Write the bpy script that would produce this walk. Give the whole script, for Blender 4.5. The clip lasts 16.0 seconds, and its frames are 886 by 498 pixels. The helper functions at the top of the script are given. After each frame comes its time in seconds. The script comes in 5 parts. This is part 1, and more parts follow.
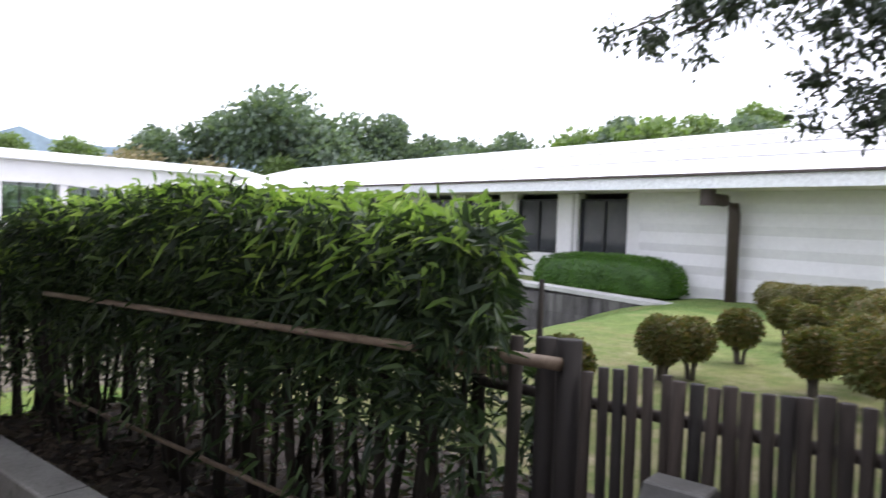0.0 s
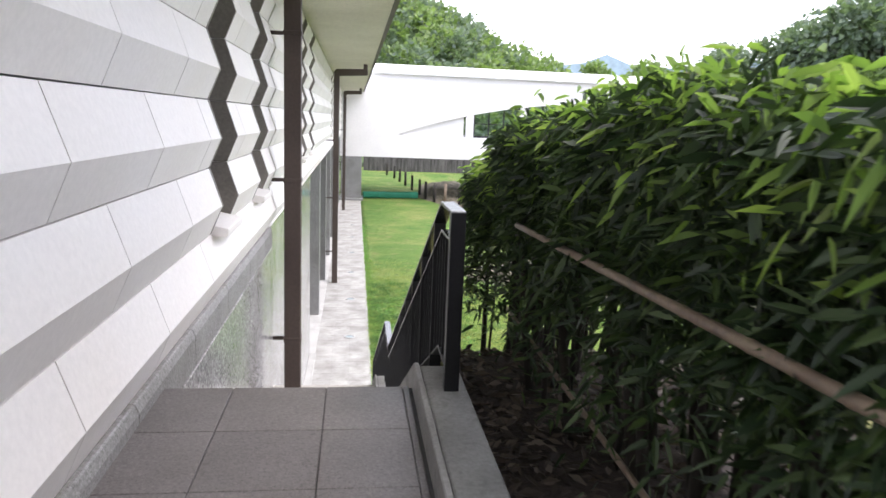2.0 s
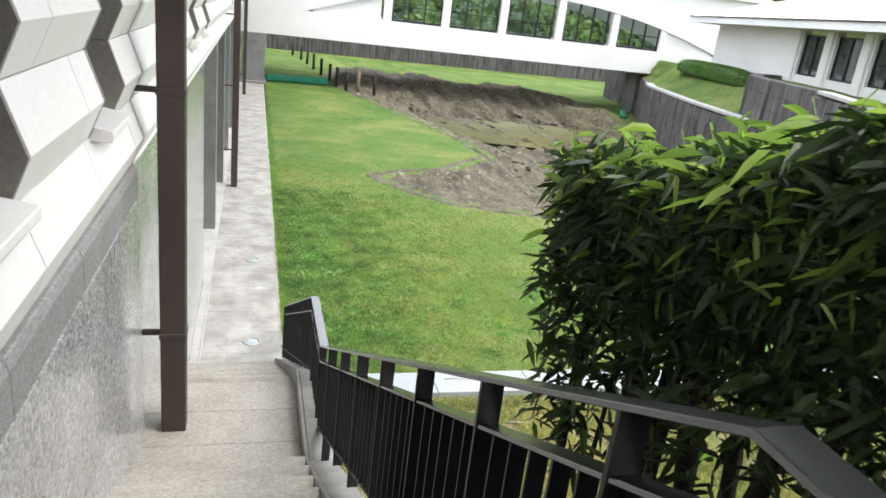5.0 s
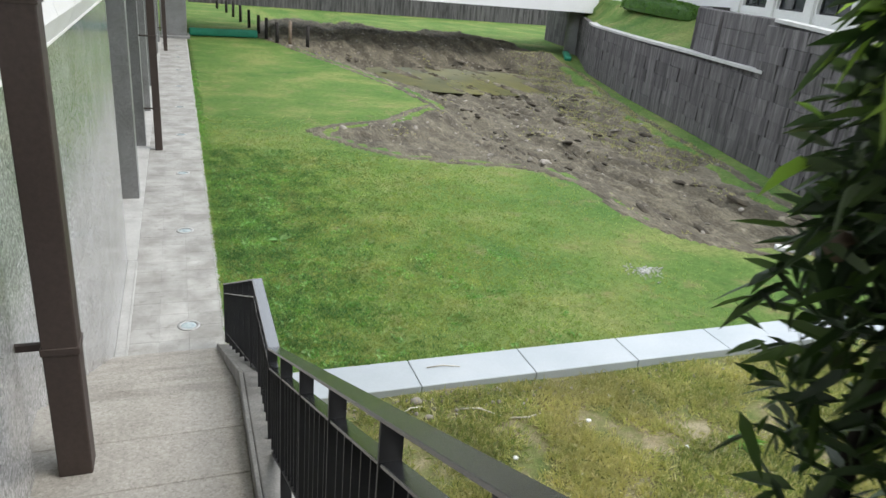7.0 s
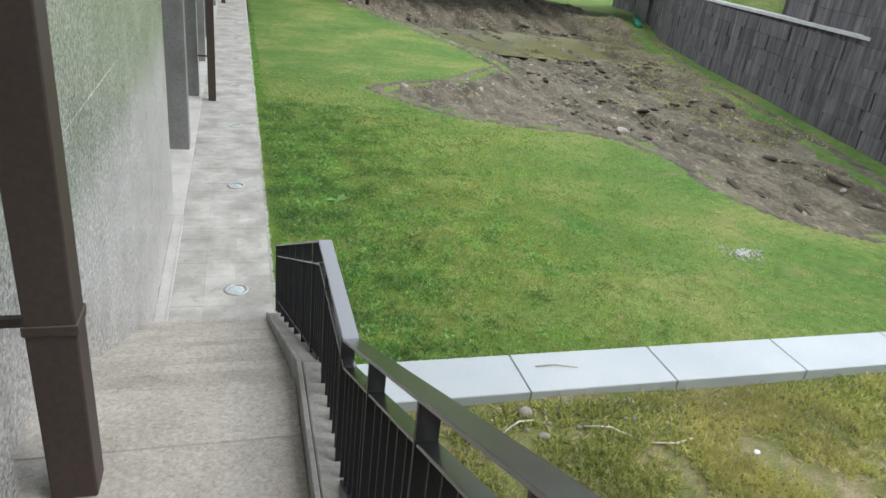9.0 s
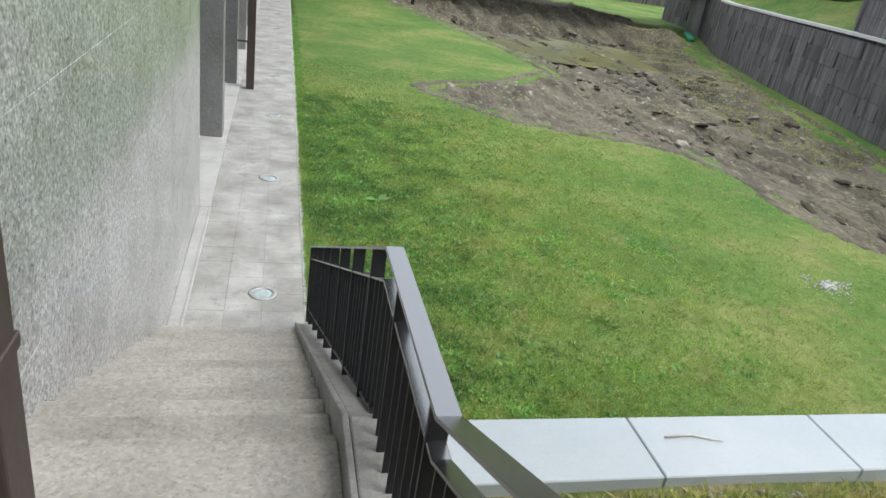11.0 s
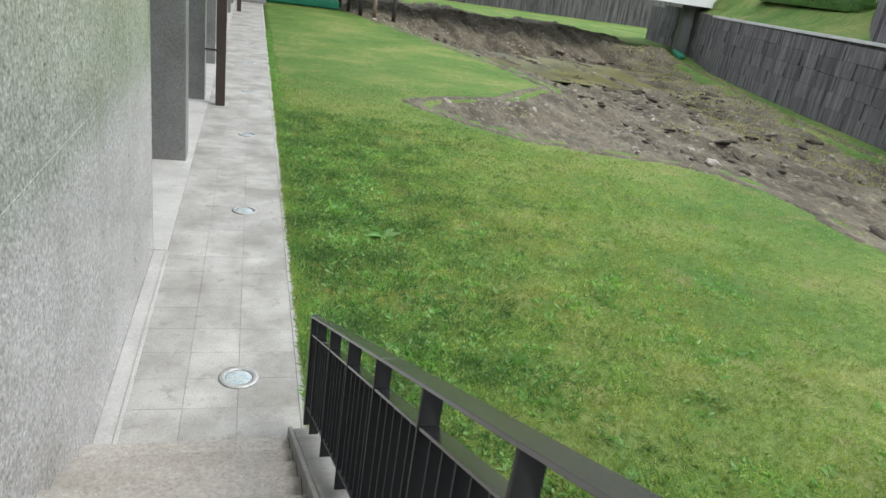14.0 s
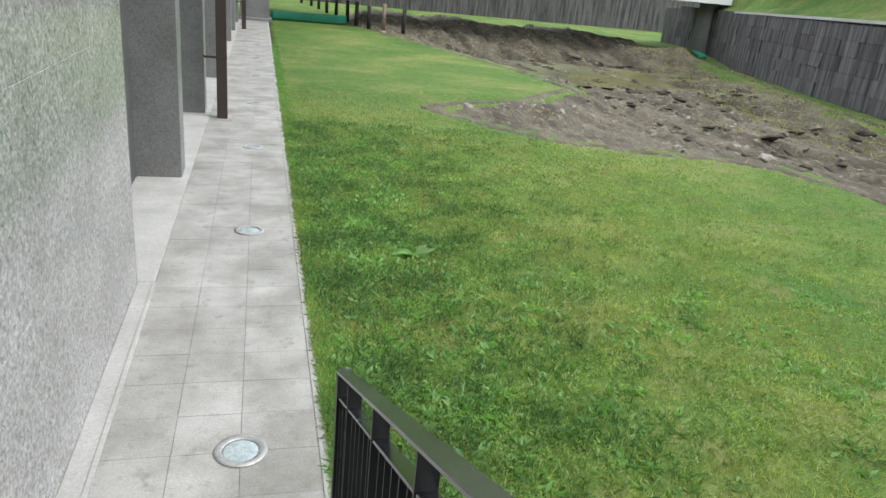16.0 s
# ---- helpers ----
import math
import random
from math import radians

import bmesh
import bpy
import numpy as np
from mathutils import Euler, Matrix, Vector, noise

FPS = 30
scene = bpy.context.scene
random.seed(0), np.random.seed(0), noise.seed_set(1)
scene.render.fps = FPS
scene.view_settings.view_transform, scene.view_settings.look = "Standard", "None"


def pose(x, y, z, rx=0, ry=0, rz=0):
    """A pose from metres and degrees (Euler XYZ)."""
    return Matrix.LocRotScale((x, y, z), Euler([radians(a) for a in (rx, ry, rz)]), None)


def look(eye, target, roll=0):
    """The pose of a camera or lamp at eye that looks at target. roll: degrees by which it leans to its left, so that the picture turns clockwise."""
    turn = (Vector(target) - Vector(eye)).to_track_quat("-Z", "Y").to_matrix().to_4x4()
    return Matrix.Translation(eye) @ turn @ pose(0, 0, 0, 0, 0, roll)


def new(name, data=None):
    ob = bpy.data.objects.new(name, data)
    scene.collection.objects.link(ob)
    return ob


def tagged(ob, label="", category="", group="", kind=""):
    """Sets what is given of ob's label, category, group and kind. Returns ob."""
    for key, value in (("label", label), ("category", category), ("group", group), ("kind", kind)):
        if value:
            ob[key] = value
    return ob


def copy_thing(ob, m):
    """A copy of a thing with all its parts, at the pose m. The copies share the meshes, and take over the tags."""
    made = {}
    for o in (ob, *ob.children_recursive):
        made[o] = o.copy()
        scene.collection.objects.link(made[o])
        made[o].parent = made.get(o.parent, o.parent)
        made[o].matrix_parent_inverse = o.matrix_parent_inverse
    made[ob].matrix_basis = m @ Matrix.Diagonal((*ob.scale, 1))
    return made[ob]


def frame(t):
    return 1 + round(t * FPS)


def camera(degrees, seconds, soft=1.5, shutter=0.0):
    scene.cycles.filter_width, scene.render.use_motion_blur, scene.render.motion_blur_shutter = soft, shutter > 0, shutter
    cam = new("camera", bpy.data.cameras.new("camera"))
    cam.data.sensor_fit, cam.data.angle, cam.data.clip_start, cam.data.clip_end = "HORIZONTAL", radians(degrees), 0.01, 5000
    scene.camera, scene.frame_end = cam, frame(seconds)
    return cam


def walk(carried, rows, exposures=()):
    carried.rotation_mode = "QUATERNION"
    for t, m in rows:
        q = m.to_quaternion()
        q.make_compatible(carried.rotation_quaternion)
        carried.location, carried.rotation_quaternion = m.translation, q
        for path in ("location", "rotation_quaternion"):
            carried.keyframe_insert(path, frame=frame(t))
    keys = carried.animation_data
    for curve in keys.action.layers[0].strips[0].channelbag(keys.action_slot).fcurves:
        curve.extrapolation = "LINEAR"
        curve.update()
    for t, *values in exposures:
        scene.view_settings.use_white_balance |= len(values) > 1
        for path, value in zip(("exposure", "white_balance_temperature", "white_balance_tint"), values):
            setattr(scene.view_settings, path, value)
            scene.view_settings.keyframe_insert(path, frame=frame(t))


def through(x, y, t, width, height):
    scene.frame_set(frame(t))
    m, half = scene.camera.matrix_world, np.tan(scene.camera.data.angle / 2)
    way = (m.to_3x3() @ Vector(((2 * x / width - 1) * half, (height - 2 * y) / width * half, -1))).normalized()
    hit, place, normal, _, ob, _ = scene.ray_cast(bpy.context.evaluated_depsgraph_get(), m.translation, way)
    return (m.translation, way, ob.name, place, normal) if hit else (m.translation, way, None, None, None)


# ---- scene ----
cam = camera(64.4, 16.0, soft=1.5, shutter=0.3)
PATH = [
    (0, (2.41, -1.156, 6.192), (3.956, 0.11, 6.109), 2.0),
    (0.5, (2.79, -0.928, 6.189), (4.054, 0.608, 5.983), 2.9),
    (1, (3.134, -0.802, 6.192), (4.002, 0.977, 5.912), 3.3),
    (1.5, (3.284, -0.443, 6.171), (3.693, 1.49, 5.862), 3.3),
    (2, (3.378, 0.034, 6.16), (3.633, 1.985, 5.801), 2.3),
    (2.5, (3.428, 0.589, 6.167), (3.558, 2.538, 5.741), 1.9),
    (3, (3.393, 1.142, 6.175), (3.621, 3.064, 5.672), 2.8),
    (3.5, (3.419, 1.679, 6.186), (3.53, 3.593, 5.616), 1.8),
    (4, (3.324, 2.208, 6.194), (3.629, 4.088, 5.583), 4.6),
    (4.5, (3.314, 2.708, 6.196), (3.613, 4.589, 5.588), 4.4),
    (5, (3.226, 3.119, 6.184), (3.759, 4.936, 5.542), 7.0),
    (7.5, (3.419, 4.902, 5.54), (4.096, 6.619, 4.77), 5.5),
    (8, (3.399, 5.235, 5.381), (4.02, 6.954, 4.569), 5.9),
    (8.5, (3.434, 5.551, 5.224), (4.032, 7.266, 4.386), 7.1),
    (9, (3.41, 5.92, 5.062), (3.962, 7.652, 4.228), 6.6),
    (11.5, (3.376, 7.416, 4.382), (3.851, 9.177, 3.562), 9.2),
    (12, (3.334, 7.756, 4.222), (3.856, 9.515, 3.425), 9.4),
    (12.5, (3.423, 8.142, 4.041), (3.834, 9.939, 3.265), 8.3),
    (13, (3.367, 8.53, 3.903), (3.905, 10.313, 3.174), 8.0),
    (13.5, (3.378, 9.086, 3.807), (3.786, 10.914, 3.104), 6.6),
    (14, (3.333, 9.654, 3.67), (3.879, 11.425, 2.92), 8.7),
    (14.5, (3.414, 10.089, 3.522), (3.881, 11.875, 2.753), 7.2),
    (15, (3.401, 10.454, 3.348), (3.933, 12.246, 2.637), 6.8),
    (15.5, (3.453, 10.841, 3.137), (3.921, 12.653, 2.433), 5.0),
    (16, (3.452, 11.174, 3.033), (3.957, 12.974, 2.323), 5.8),
]
walk(cam, [(t, look(eye, target, roll)) for t, eye, target, roll in PATH], [(0.0, 0.76, 6400, 18), (1.0, 1.30, 6450, 17), (2.5, 1.12, 6550, 16), (4.0, 1.06, 6600, 13), (5.0, 1.0, 6700, 9), (7.5, 0.55, 6500, 7), (9.0, 0.56, 6500, 7), (16.0, 0.62, 6500, 7)])

# ---------------------------------------------------------------- world and sun: bright overcast
world = bpy.data.worlds.new("overcast")
scene.world = world
world.use_nodes = True
wn, wl = world.node_tree.nodes, world.node_tree.links
wn.clear()
sky = wn.new("ShaderNodeTexSky")
sky.sky_type, sky.sun_disc = "NISHITA", False
sky.sun_elevation, sky.sun_rotation = radians(58), radians(120)
sky.air_density, sky.dust_density, sky.ozone_density = 1.0, 4.0, 1.0
pale = wn.new("ShaderNodeMixRGB")
pale.inputs[0].default_value = 0.8
pale.inputs[2].default_value = (10.7, 11.35, 12.6, 1)
back = wn.new("ShaderNodeBackground")
back.inputs[1].default_value = 0.13
wout = wn.new("ShaderNodeOutputWorld")
wl.new(sky.outputs[0], pale.inputs[1])
wl.new(pale.outputs[0], back.inputs[0])
wl.new(back.outputs[0], wout.inputs[0])
sun = new("sun", bpy.data.lights.new("sun", "SUN"))
sun.data.energy, sun.data.angle, sun.data.color = 1.3, radians(25), (1.0, 0.96, 0.9)
sun.matrix_world = look((0, 0, 30), (-14, 8, 0))
sun.location = (20, 0, 40)


# ---------------------------------------------------------------- materials
def shader(name):
    m = bpy.data.materials.new(name)
    m.use_nodes = True
    n, l = m.node_tree.nodes, m.node_tree.links
    return m, n, l, n["Principled BSDF"]


def position(n, l, stretch=(1, 1, 1)):
    g = n.new("ShaderNodeNewGeometry")
    mp = n.new("ShaderNodeMapping")
    mp.inputs["Scale"].default_value = stretch
    l.new(g.outputs["Position"], mp.inputs["Vector"])
    return mp.outputs[0]


def noise_tex(n, l, vec, scale, detail=4.0, rough=0.6):
    t = n.new("ShaderNodeTexNoise")
    t.inputs["Scale"].default_value, t.inputs["Detail"].default_value, t.inputs["Roughness"].default_value = scale, detail, rough
    l.new(vec, t.inputs["Vector"])
    return t.outputs["Fac"]


def ramp(n, l, fac, stops):
    r = n.new("ShaderNodeValToRGB")
    e = r.color_ramp.elements
    while len(e) < len(stops):
        e.new(0.5)
    for i, (p, c) in enumerate(stops):
        e[i].position, e[i].color = p, (*c, 1)
    l.new(fac, r.inputs[0])
    return r.outputs[0]


def mix(n, l, fac, a, b, mode="MIX"):
    m = n.new("ShaderNodeMixRGB")
    m.blend_type = mode
    for sock, v in ((m.inputs[0], fac), (m.inputs[1], a), (m.inputs[2], b)):
        if isinstance(v, (int, float)):
            sock.default_value = v
        elif isinstance(v, tuple):
            sock.default_value = (*v, 1)
        else:
            l.new(v, sock)
    return m.outputs[0]


def bumped(n, l, p, height, strength, distance):
    b = n.new("ShaderNodeBump")
    b.inputs["Strength"].default_value, b.inputs["Distance"].default_value = strength, distance
    l.new(height, b.inputs["Height"])
    l.new(b.outputs[0], p.inputs["Normal"])


def surface(name, c1, c2, scale, fine, c3=None, rough=0.7, rough2=None, metal=0.0, bump=0.3, depth=0.004, stretch=(1, 1, 1), spec=0.5, vary=0.0, grain=0.2):
    """Two tones in patches of 1/scale m, fine grain on top, uneven gloss and relief."""
    m, n, l, p = shader(name)
    v = position(n, l, stretch)
    big, small = noise_tex(n, l, v, scale, 5), noise_tex(n, l, v, fine, 3, 0.7)
    col = mix(n, l, ramp(n, l, big, [(0.35, (0, 0, 0)), (0.65, (1, 1, 1))]), c1, c2)
    speck = ramp(n, l, small, [(0.3, (1 - grain,) * 3), (0.7, (1 + grain * 0.6,) * 3)])
    col = mix(n, l, 1.0, col, speck, "MULTIPLY")
    if c3:
        spots = ramp(n, l, noise_tex(n, l, v, scale * 3.7, 6, 0.7), [(0.55, (0, 0, 0)), (0.72, (1, 1, 1))])
        col = mix(n, l, spots, col, c3)
    if vary:
        o = n.new("ShaderNodeObjectInfo")
        tone = ramp(n, l, o.outputs["Random"], [(0.0, (1 - vary,) * 3), (1.0, (1 + vary * 0.6,) * 3)])
        col = mix(n, l, 1.0, col, tone, "MULTIPLY")
    l.new(col, p.inputs["Base Color"])
    r = ramp(n, l, big, [(0.3, (rough,) * 3), (0.7, (rough2 or rough,) * 3)])
    l.new(r, p.inputs["Roughness"])
    p.inputs["Metallic"].default_value = metal
    p.inputs["Specular IOR Level"].default_value = spec
    if bump:
        bumped(n, l, p, small, bump, depth)
    return m


def granite(name, dark, mid, light, rough, bump, scale=150.0, tint=(1, 1, 1), vary=0.06):
    """Speckled stone: feldspar, quartz and mica grains, faint water stains."""
    m, n, l, p = shader(name)
    v = position(n, l)
    vo = n.new("ShaderNodeTexVoronoi")
    vo.inputs["Scale"].default_value = scale
    l.new(v, vo.inputs["Vector"])
    sep = n.new("ShaderNodeSeparateColor")
    l.new(vo.outputs["Color"], sep.inputs[0])
    col = ramp(n, l, sep.outputs[0], [(0.0, dark), (0.25, mid), (0.6, mid), (1.0, light)])
    col = mix(n, l, 0.45, col, ramp(n, l, noise_tex(n, l, v, scale * 0.35, 3, 0.7), [(0.3, dark), (0.7, light)]))
    stain = ramp(n, l, noise_tex(n, l, v, 1.3, 5, 0.65), [(0.3, (0.78, 0.77, 0.75)), (0.65, (1.08, 1.08, 1.08))])
    col = mix(n, l, 1.0, col, stain, "MULTIPLY")
    o = n.new("ShaderNodeObjectInfo")
    col = mix(n, l, 1.0, col, ramp(n, l, o.outputs["Random"], [(0.0, (1 - vary,) * 3), (1.0, (1 + vary,) * 3)]), "MULTIPLY")
    col = mix(n, l, 1.0, col, tint, "MULTIPLY")
    l.new(col, p.inputs["Base Color"])
    l.new(ramp(n, l, noise_tex(n, l, v, 2.2, 4), [(0.3, (rough * 0.8,) * 3), (0.7, (min(1, rough * 1.25),) * 3)]), p.inputs["Roughness"])
    if bump:
        bumped(n, l, p, noise_tex(n, l, v, scale * 0.5, 3, 0.7), bump, 0.004)
    return m


def foliage(name, c1, c2, c3, through=0.35, rough=0.45, dry=None):
    """Leaf with its own tone each, light shining through."""
    m, n, l, p = shader(name)
    g = n.new("ShaderNodeNewGeometry")
    col = ramp(n, l, g.outputs["Random Per Island"], [(0.0, c1), (0.55, c2), (1.0, c3)])
    v = position(n, l)
    if dry:
        worn = ramp(n, l, noise_tex(n, l, v, 0.75, 5, 0.7), [(0.44, (0, 0, 0)), (0.60, (0.9, 0.9, 0.9))])
        col = mix(n, l, worn, col, mix(n, l, 0.35, dry, col))
    col = mix(n, l, 1.0, col, ramp(n, l, noise_tex(n, l, v, 1.6, 3), [(0.3, (0.7, 0.72, 0.7)), (0.7, (1.2, 1.2, 1.1))]), "MULTIPLY")
    l.new(col, p.inputs["Base Color"])
    p.inputs["Roughness"].default_value = rough
    t = n.new("ShaderNodeBsdfTranslucent")
    l.new(mix(n, l, 1.0, col, (1.3, 1.5, 0.6), "MULTIPLY"), t.inputs[0])
    s = n.new("ShaderNodeMixShader")
    s.inputs[0].default_value = through
    l.new(p.outputs[0], s.inputs[1])
    l.new(t.outputs[0], s.inputs[2])
    l.new(s.outputs[0], n["Material Output"].inputs[0])
    return m


def lawn_material():
    m, n, l, p = shader("lawn")
    v = position(n, l)
    patch = noise_tex(n, l, v, 0.32, 4, 0.6)
    col = ramp(n, l, patch, [(0.32, (0.07, 0.145, 0.036)), (0.5, (0.115, 0.185, 0.05)), (0.66, (0.195, 0.225, 0.08))])
    clump = noise_tex(n, l, v, 5.0, 5, 0.7)
    col = mix(n, l, 1.0, col, ramp(n, l, clump, [(0.3, (0.6, 0.68, 0.55)), (0.7, (1.25, 1.2, 1.2))]), "MULTIPLY")
    blade = noise_tex(n, l, v, 70.0, 3, 0.8)
    col = mix(n, l, 1.0, col, ramp(n, l, blade, [(0.32, (0.42, 0.48, 0.4)), (0.68, (1.5, 1.45, 1.45))]), "MULTIPLY")
    thin = ramp(n, l, noise_tex(n, l, v, 1.1, 6, 0.75), [(0.54, (0, 0, 0)), (0.72, (0.8, 0.8, 0.8))])
    col = mix(n, l, thin, col, mix(n, l, blade, (0.15, 0.12, 0.06), (0.30, 0.25, 0.13)))
    # drier turf on the bank above the retaining slabs
    sep = n.new("ShaderNodeSeparateXYZ")
    g = n.new("ShaderNodeNewGeometry")
    l.new(g.outputs["Position"], sep.inputs[0])
    dry = n.new("ShaderNodeMapRange")
    dry.inputs[1].default_value, dry.inputs[2].default_value, dry.inputs[3].default_value, dry.inputs[4].default_value = 9.3, 9.6, 0.75, 0.0
    l.new(sep.outputs[1], dry.inputs[0])
    dc = ramp(n, l, noise_tex(n, l, v, 2.3, 6, 0.75), [(0.34, (0.085, 0.12, 0.035)), (0.47, (0.17, 0.165, 0.07)), (0.56, (0.25, 0.20, 0.125)), (0.66, (0.40, 0.325, 0.245))])
    dc = mix(n, l, 1.0, dc, ramp(n, l, blade, [(0.3, (0.6, 0.6, 0.55)), (0.7, (1.25, 1.25, 1.25))]), "MULTIPLY")
    east = n.new("ShaderNodeMapRange")
    east.inputs[1].default_value, east.inputs[2].default_value, east.inputs[3].default_value, east.inputs[4].default_value = 9.0, 12.0, 1.0, 0.15
    l.new(sep.outputs[0], east.inputs[0])
    both = n.new("ShaderNodeMath")
    both.operation = "MULTIPLY"
    l.new(dry.outputs[0], both.inputs[0])
    l.new(east.outputs[0], both.inputs[1])
    col = mix(n, l, both.outputs[0], col, dc)
    l.new(col, p.inputs["Base Color"])
    p.inputs["Roughness"].default_value = 0.9
    p.inputs["Specular IOR Level"].default_value = 0.15
    bumped(n, l, p, mix(n, l, 0.5, clump, blade), 0.8, 0.03)
    return m


def glass_material(name, tint, rough=0.03):
    m, n, l, p = shader(name)
    p.inputs["Base Color"].default_value = (*tint, 1)
    p.inputs["Roughness"].default_value = rough
    p.inputs["Transmission Weight"].default_value = 1.0
    p.inputs["IOR"].default_value = 1.3
    return m


M_LAWN = lawn_material()
M_PANEL = surface("pale_cast_stone", (0.87, 0.83, 0.79), (0.90, 0.872, 0.85), 0.7, 30, rough=0.55, rough2=0.7, bump=0.06, depth=0.002, vary=0.06, grain=0.05)
# darker than the panels: the shade inside the slots is put into this tone
M_REVEAL = surface("shade_toned_stone", (0.24, 0.215, 0.19), (0.29, 0.262, 0.235), 1.2, 40, rough=0.7, bump=0.1, depth=0.002)
M_BACK = surface("joint_backing", (0.10, 0.10, 0.10), (0.14, 0.14, 0.14), 2, 50, rough=0.9)
M_POLISHED = granite("polished_granite", (0.09, 0.088, 0.09), (0.34, 0.335, 0.335), (0.70, 0.69, 0.685), 0.12, 0.0, 62)
M_PLINTH = granite("worn_granite", (0.13, 0.125, 0.12), (0.27, 0.265, 0.26), (0.40, 0.395, 0.39), 0.6, 0.25, 110)
M_STEP = granite("flamed_granite", (0.23, 0.215, 0.192), (0.345, 0.325, 0.295), (0.45, 0.428, 0.392), 0.82, 0.3, 75)
M_TILE = granite("landing_granite", (0.07, 0.063, 0.062), (0.130, 0.119, 0.116), (0.20, 0.184, 0.18), 0.42, 0.15, 140, vary=0.1)
M_PILLAR = granite("dark_granite", (0.10, 0.10, 0.10), (0.22, 0.22, 0.22), (0.36, 0.36, 0.36), 0.4, 0.1, 120)
M_PAVER = surface("concrete_paver", (0.275, 0.266, 0.247), (0.45, 0.443, 0.425), 1.5, 60, c3=(0.23, 0.22, 0.20), rough=0.8, bump=0.25, vary=0.10)
M_CONC = surface("smooth_concrete", (0.40, 0.395, 0.38), (0.51, 0.505, 0.49), 1.6, 45, rough=0.75, bump=0.12, vary=0.06)
M_KERB = surface("stringer_concrete", (0.19, 0.185, 0.178), (0.30, 0.295, 0.283), 2.2, 55, c3=(0.15, 0.148, 0.142), rough=0.7, bump=0.2)
M_BROWN = surface("brown_painted_metal", (0.052, 0.036, 0.030), (0.066, 0.047, 0.040), 1.5, 30, rough=0.5, rough2=0.6, bump=0.05, depth=0.001)
M_BLACK = surface("black_painted_steel", (0.012, 0.0125, 0.015), (0.018, 0.0185, 0.021), 2.0, 60, rough=0.4, rough2=0.5, bump=0.02, depth=0.001, spec=0.4)
# same black paint; reflectance raised on the upper bars to boost the sky sheen
M_TOPBAR = surface("black_paint_sky_sheen", (0.012, 0.0125, 0.015), (0.018, 0.0185, 0.021), 2.0, 60, rough=0.2, rough2=0.28, bump=0.02, depth=0.001, spec=1.0)
M_TOPBAR.node_tree.nodes["Principled BSDF"].inputs["IOR"].default_value = 2.0
M_SOFFIT = surface("cream_soffit", (0.62, 0.58, 0.48), (0.68, 0.64, 0.54), 0.8, 20, rough=0.6, bump=0.05)
M_ROOF = surface("white_metal_roof", (0.78, 0.79, 0.80), (0.84, 0.85, 0.86), 0.5, 12, rough=0.5, rough2=0.6, bump=0.03)
M_WHITE = surface("white_cladding", (0.74, 0.725, 0.725), (0.80, 0.785, 0.785), 0.35, 8, rough=0.6, bump=0.05, grain=0.05)
M_SLAB = surface("pale_slab", (0.35, 0.385, 0.41), (0.41, 0.44, 0.465), 1.2, 50, rough=0.55, rough2=0.7, bump=0.05, vary=0.04, grain=0.05)
M_STONE = surface("weathered_block", (0.048, 0.043, 0.045), (0.165, 0.155, 0.155), 1.7, 14, c3=(0.026, 0.024, 0.026), rough=0.9, bump=0.6, depth=0.03, stretch=(2.6, 2.6, 0.2), vary=0.22)
M_SOIL = surface("bare_soil", (0.060, 0.050, 0.034), (0.170, 0.148, 0.104), 0.9, 9, c3=(0.30, 0.265, 0.195), rough=0.95, bump=1.0, depth=0.08, grain=0.45, stretch=(1.6, 0.55, 1.0))
# clods in a darker tone than the soil around them
M_CLOD = surface("dark_clod", (0.035, 0.029, 0.020), (0.085, 0.07, 0.048), 3, 22, c3=(0.15, 0.125, 0.09), rough=0.95, bump=0.7, depth=0.03)
# brown litter, darkened in colour for the shade under the hedge
M_LITTER = surface("shaded_leaf_litter", (0.028, 0.021, 0.016), (0.055, 0.042, 0.033), 3, 30, c3=(0.10, 0.08, 0.065), rough=0.95, bump=0.8, depth=0.03)
M_POND = surface("algae_mud", (0.050, 0.054, 0.014), (0.150, 0.135, 0.034), 0.45, 6, rough=0.35, bump=0.15)
M_ROCK = surface("pale_rock", (0.20, 0.18, 0.15), (0.36, 0.33, 0.29), 4, 25, rough=0.9, bump=0.5)
M_BAMBOO = surface("dry_bamboo", (0.15, 0.105, 0.07), (0.22, 0.165, 0.115), 5, 60, c3=(0.09, 0.065, 0.045), rough=0.5, bump=0.15)
M_WOOD = surface("weathered_wood", (0.019, 0.014, 0.011), (0.046, 0.034, 0.027), 4, 50, c3=(0.012, 0.010, 0.008), rough=0.85, bump=0.4, stretch=(1, 1, 0.12), vary=0.25)
M_DARKWOOD = surface("dark_wood", (0.013, 0.010, 0.009), (0.025, 0.019, 0.016), 4, 50, rough=0.8, bump=0.4, stretch=(1, 1, 0.15), vary=0.2)
# stem tone also holds the shade inside the hedge
M_STEM = surface("shaded_shrub_stem", (0.020, 0.017, 0.013), (0.04, 0.033, 0.025), 6, 50, rough=0.9, bump=0.5, stretch=(1, 1, 0.3))
M_BARK = surface("bark", (0.06, 0.05, 0.04), (0.12, 0.10, 0.08), 5, 30, rough=0.95, bump=0.7, stretch=(1, 1, 0.3))
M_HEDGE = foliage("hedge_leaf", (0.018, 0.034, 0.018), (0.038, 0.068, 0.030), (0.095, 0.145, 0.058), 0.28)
# young leaves are paler; the light on the hedge top is added to their colour
M_HEDGETOP = foliage("lit_young_hedge_leaf", (0.16, 0.25, 0.08), (0.26, 0.38, 0.12), (0.40, 0.50, 0.20), 0.5)
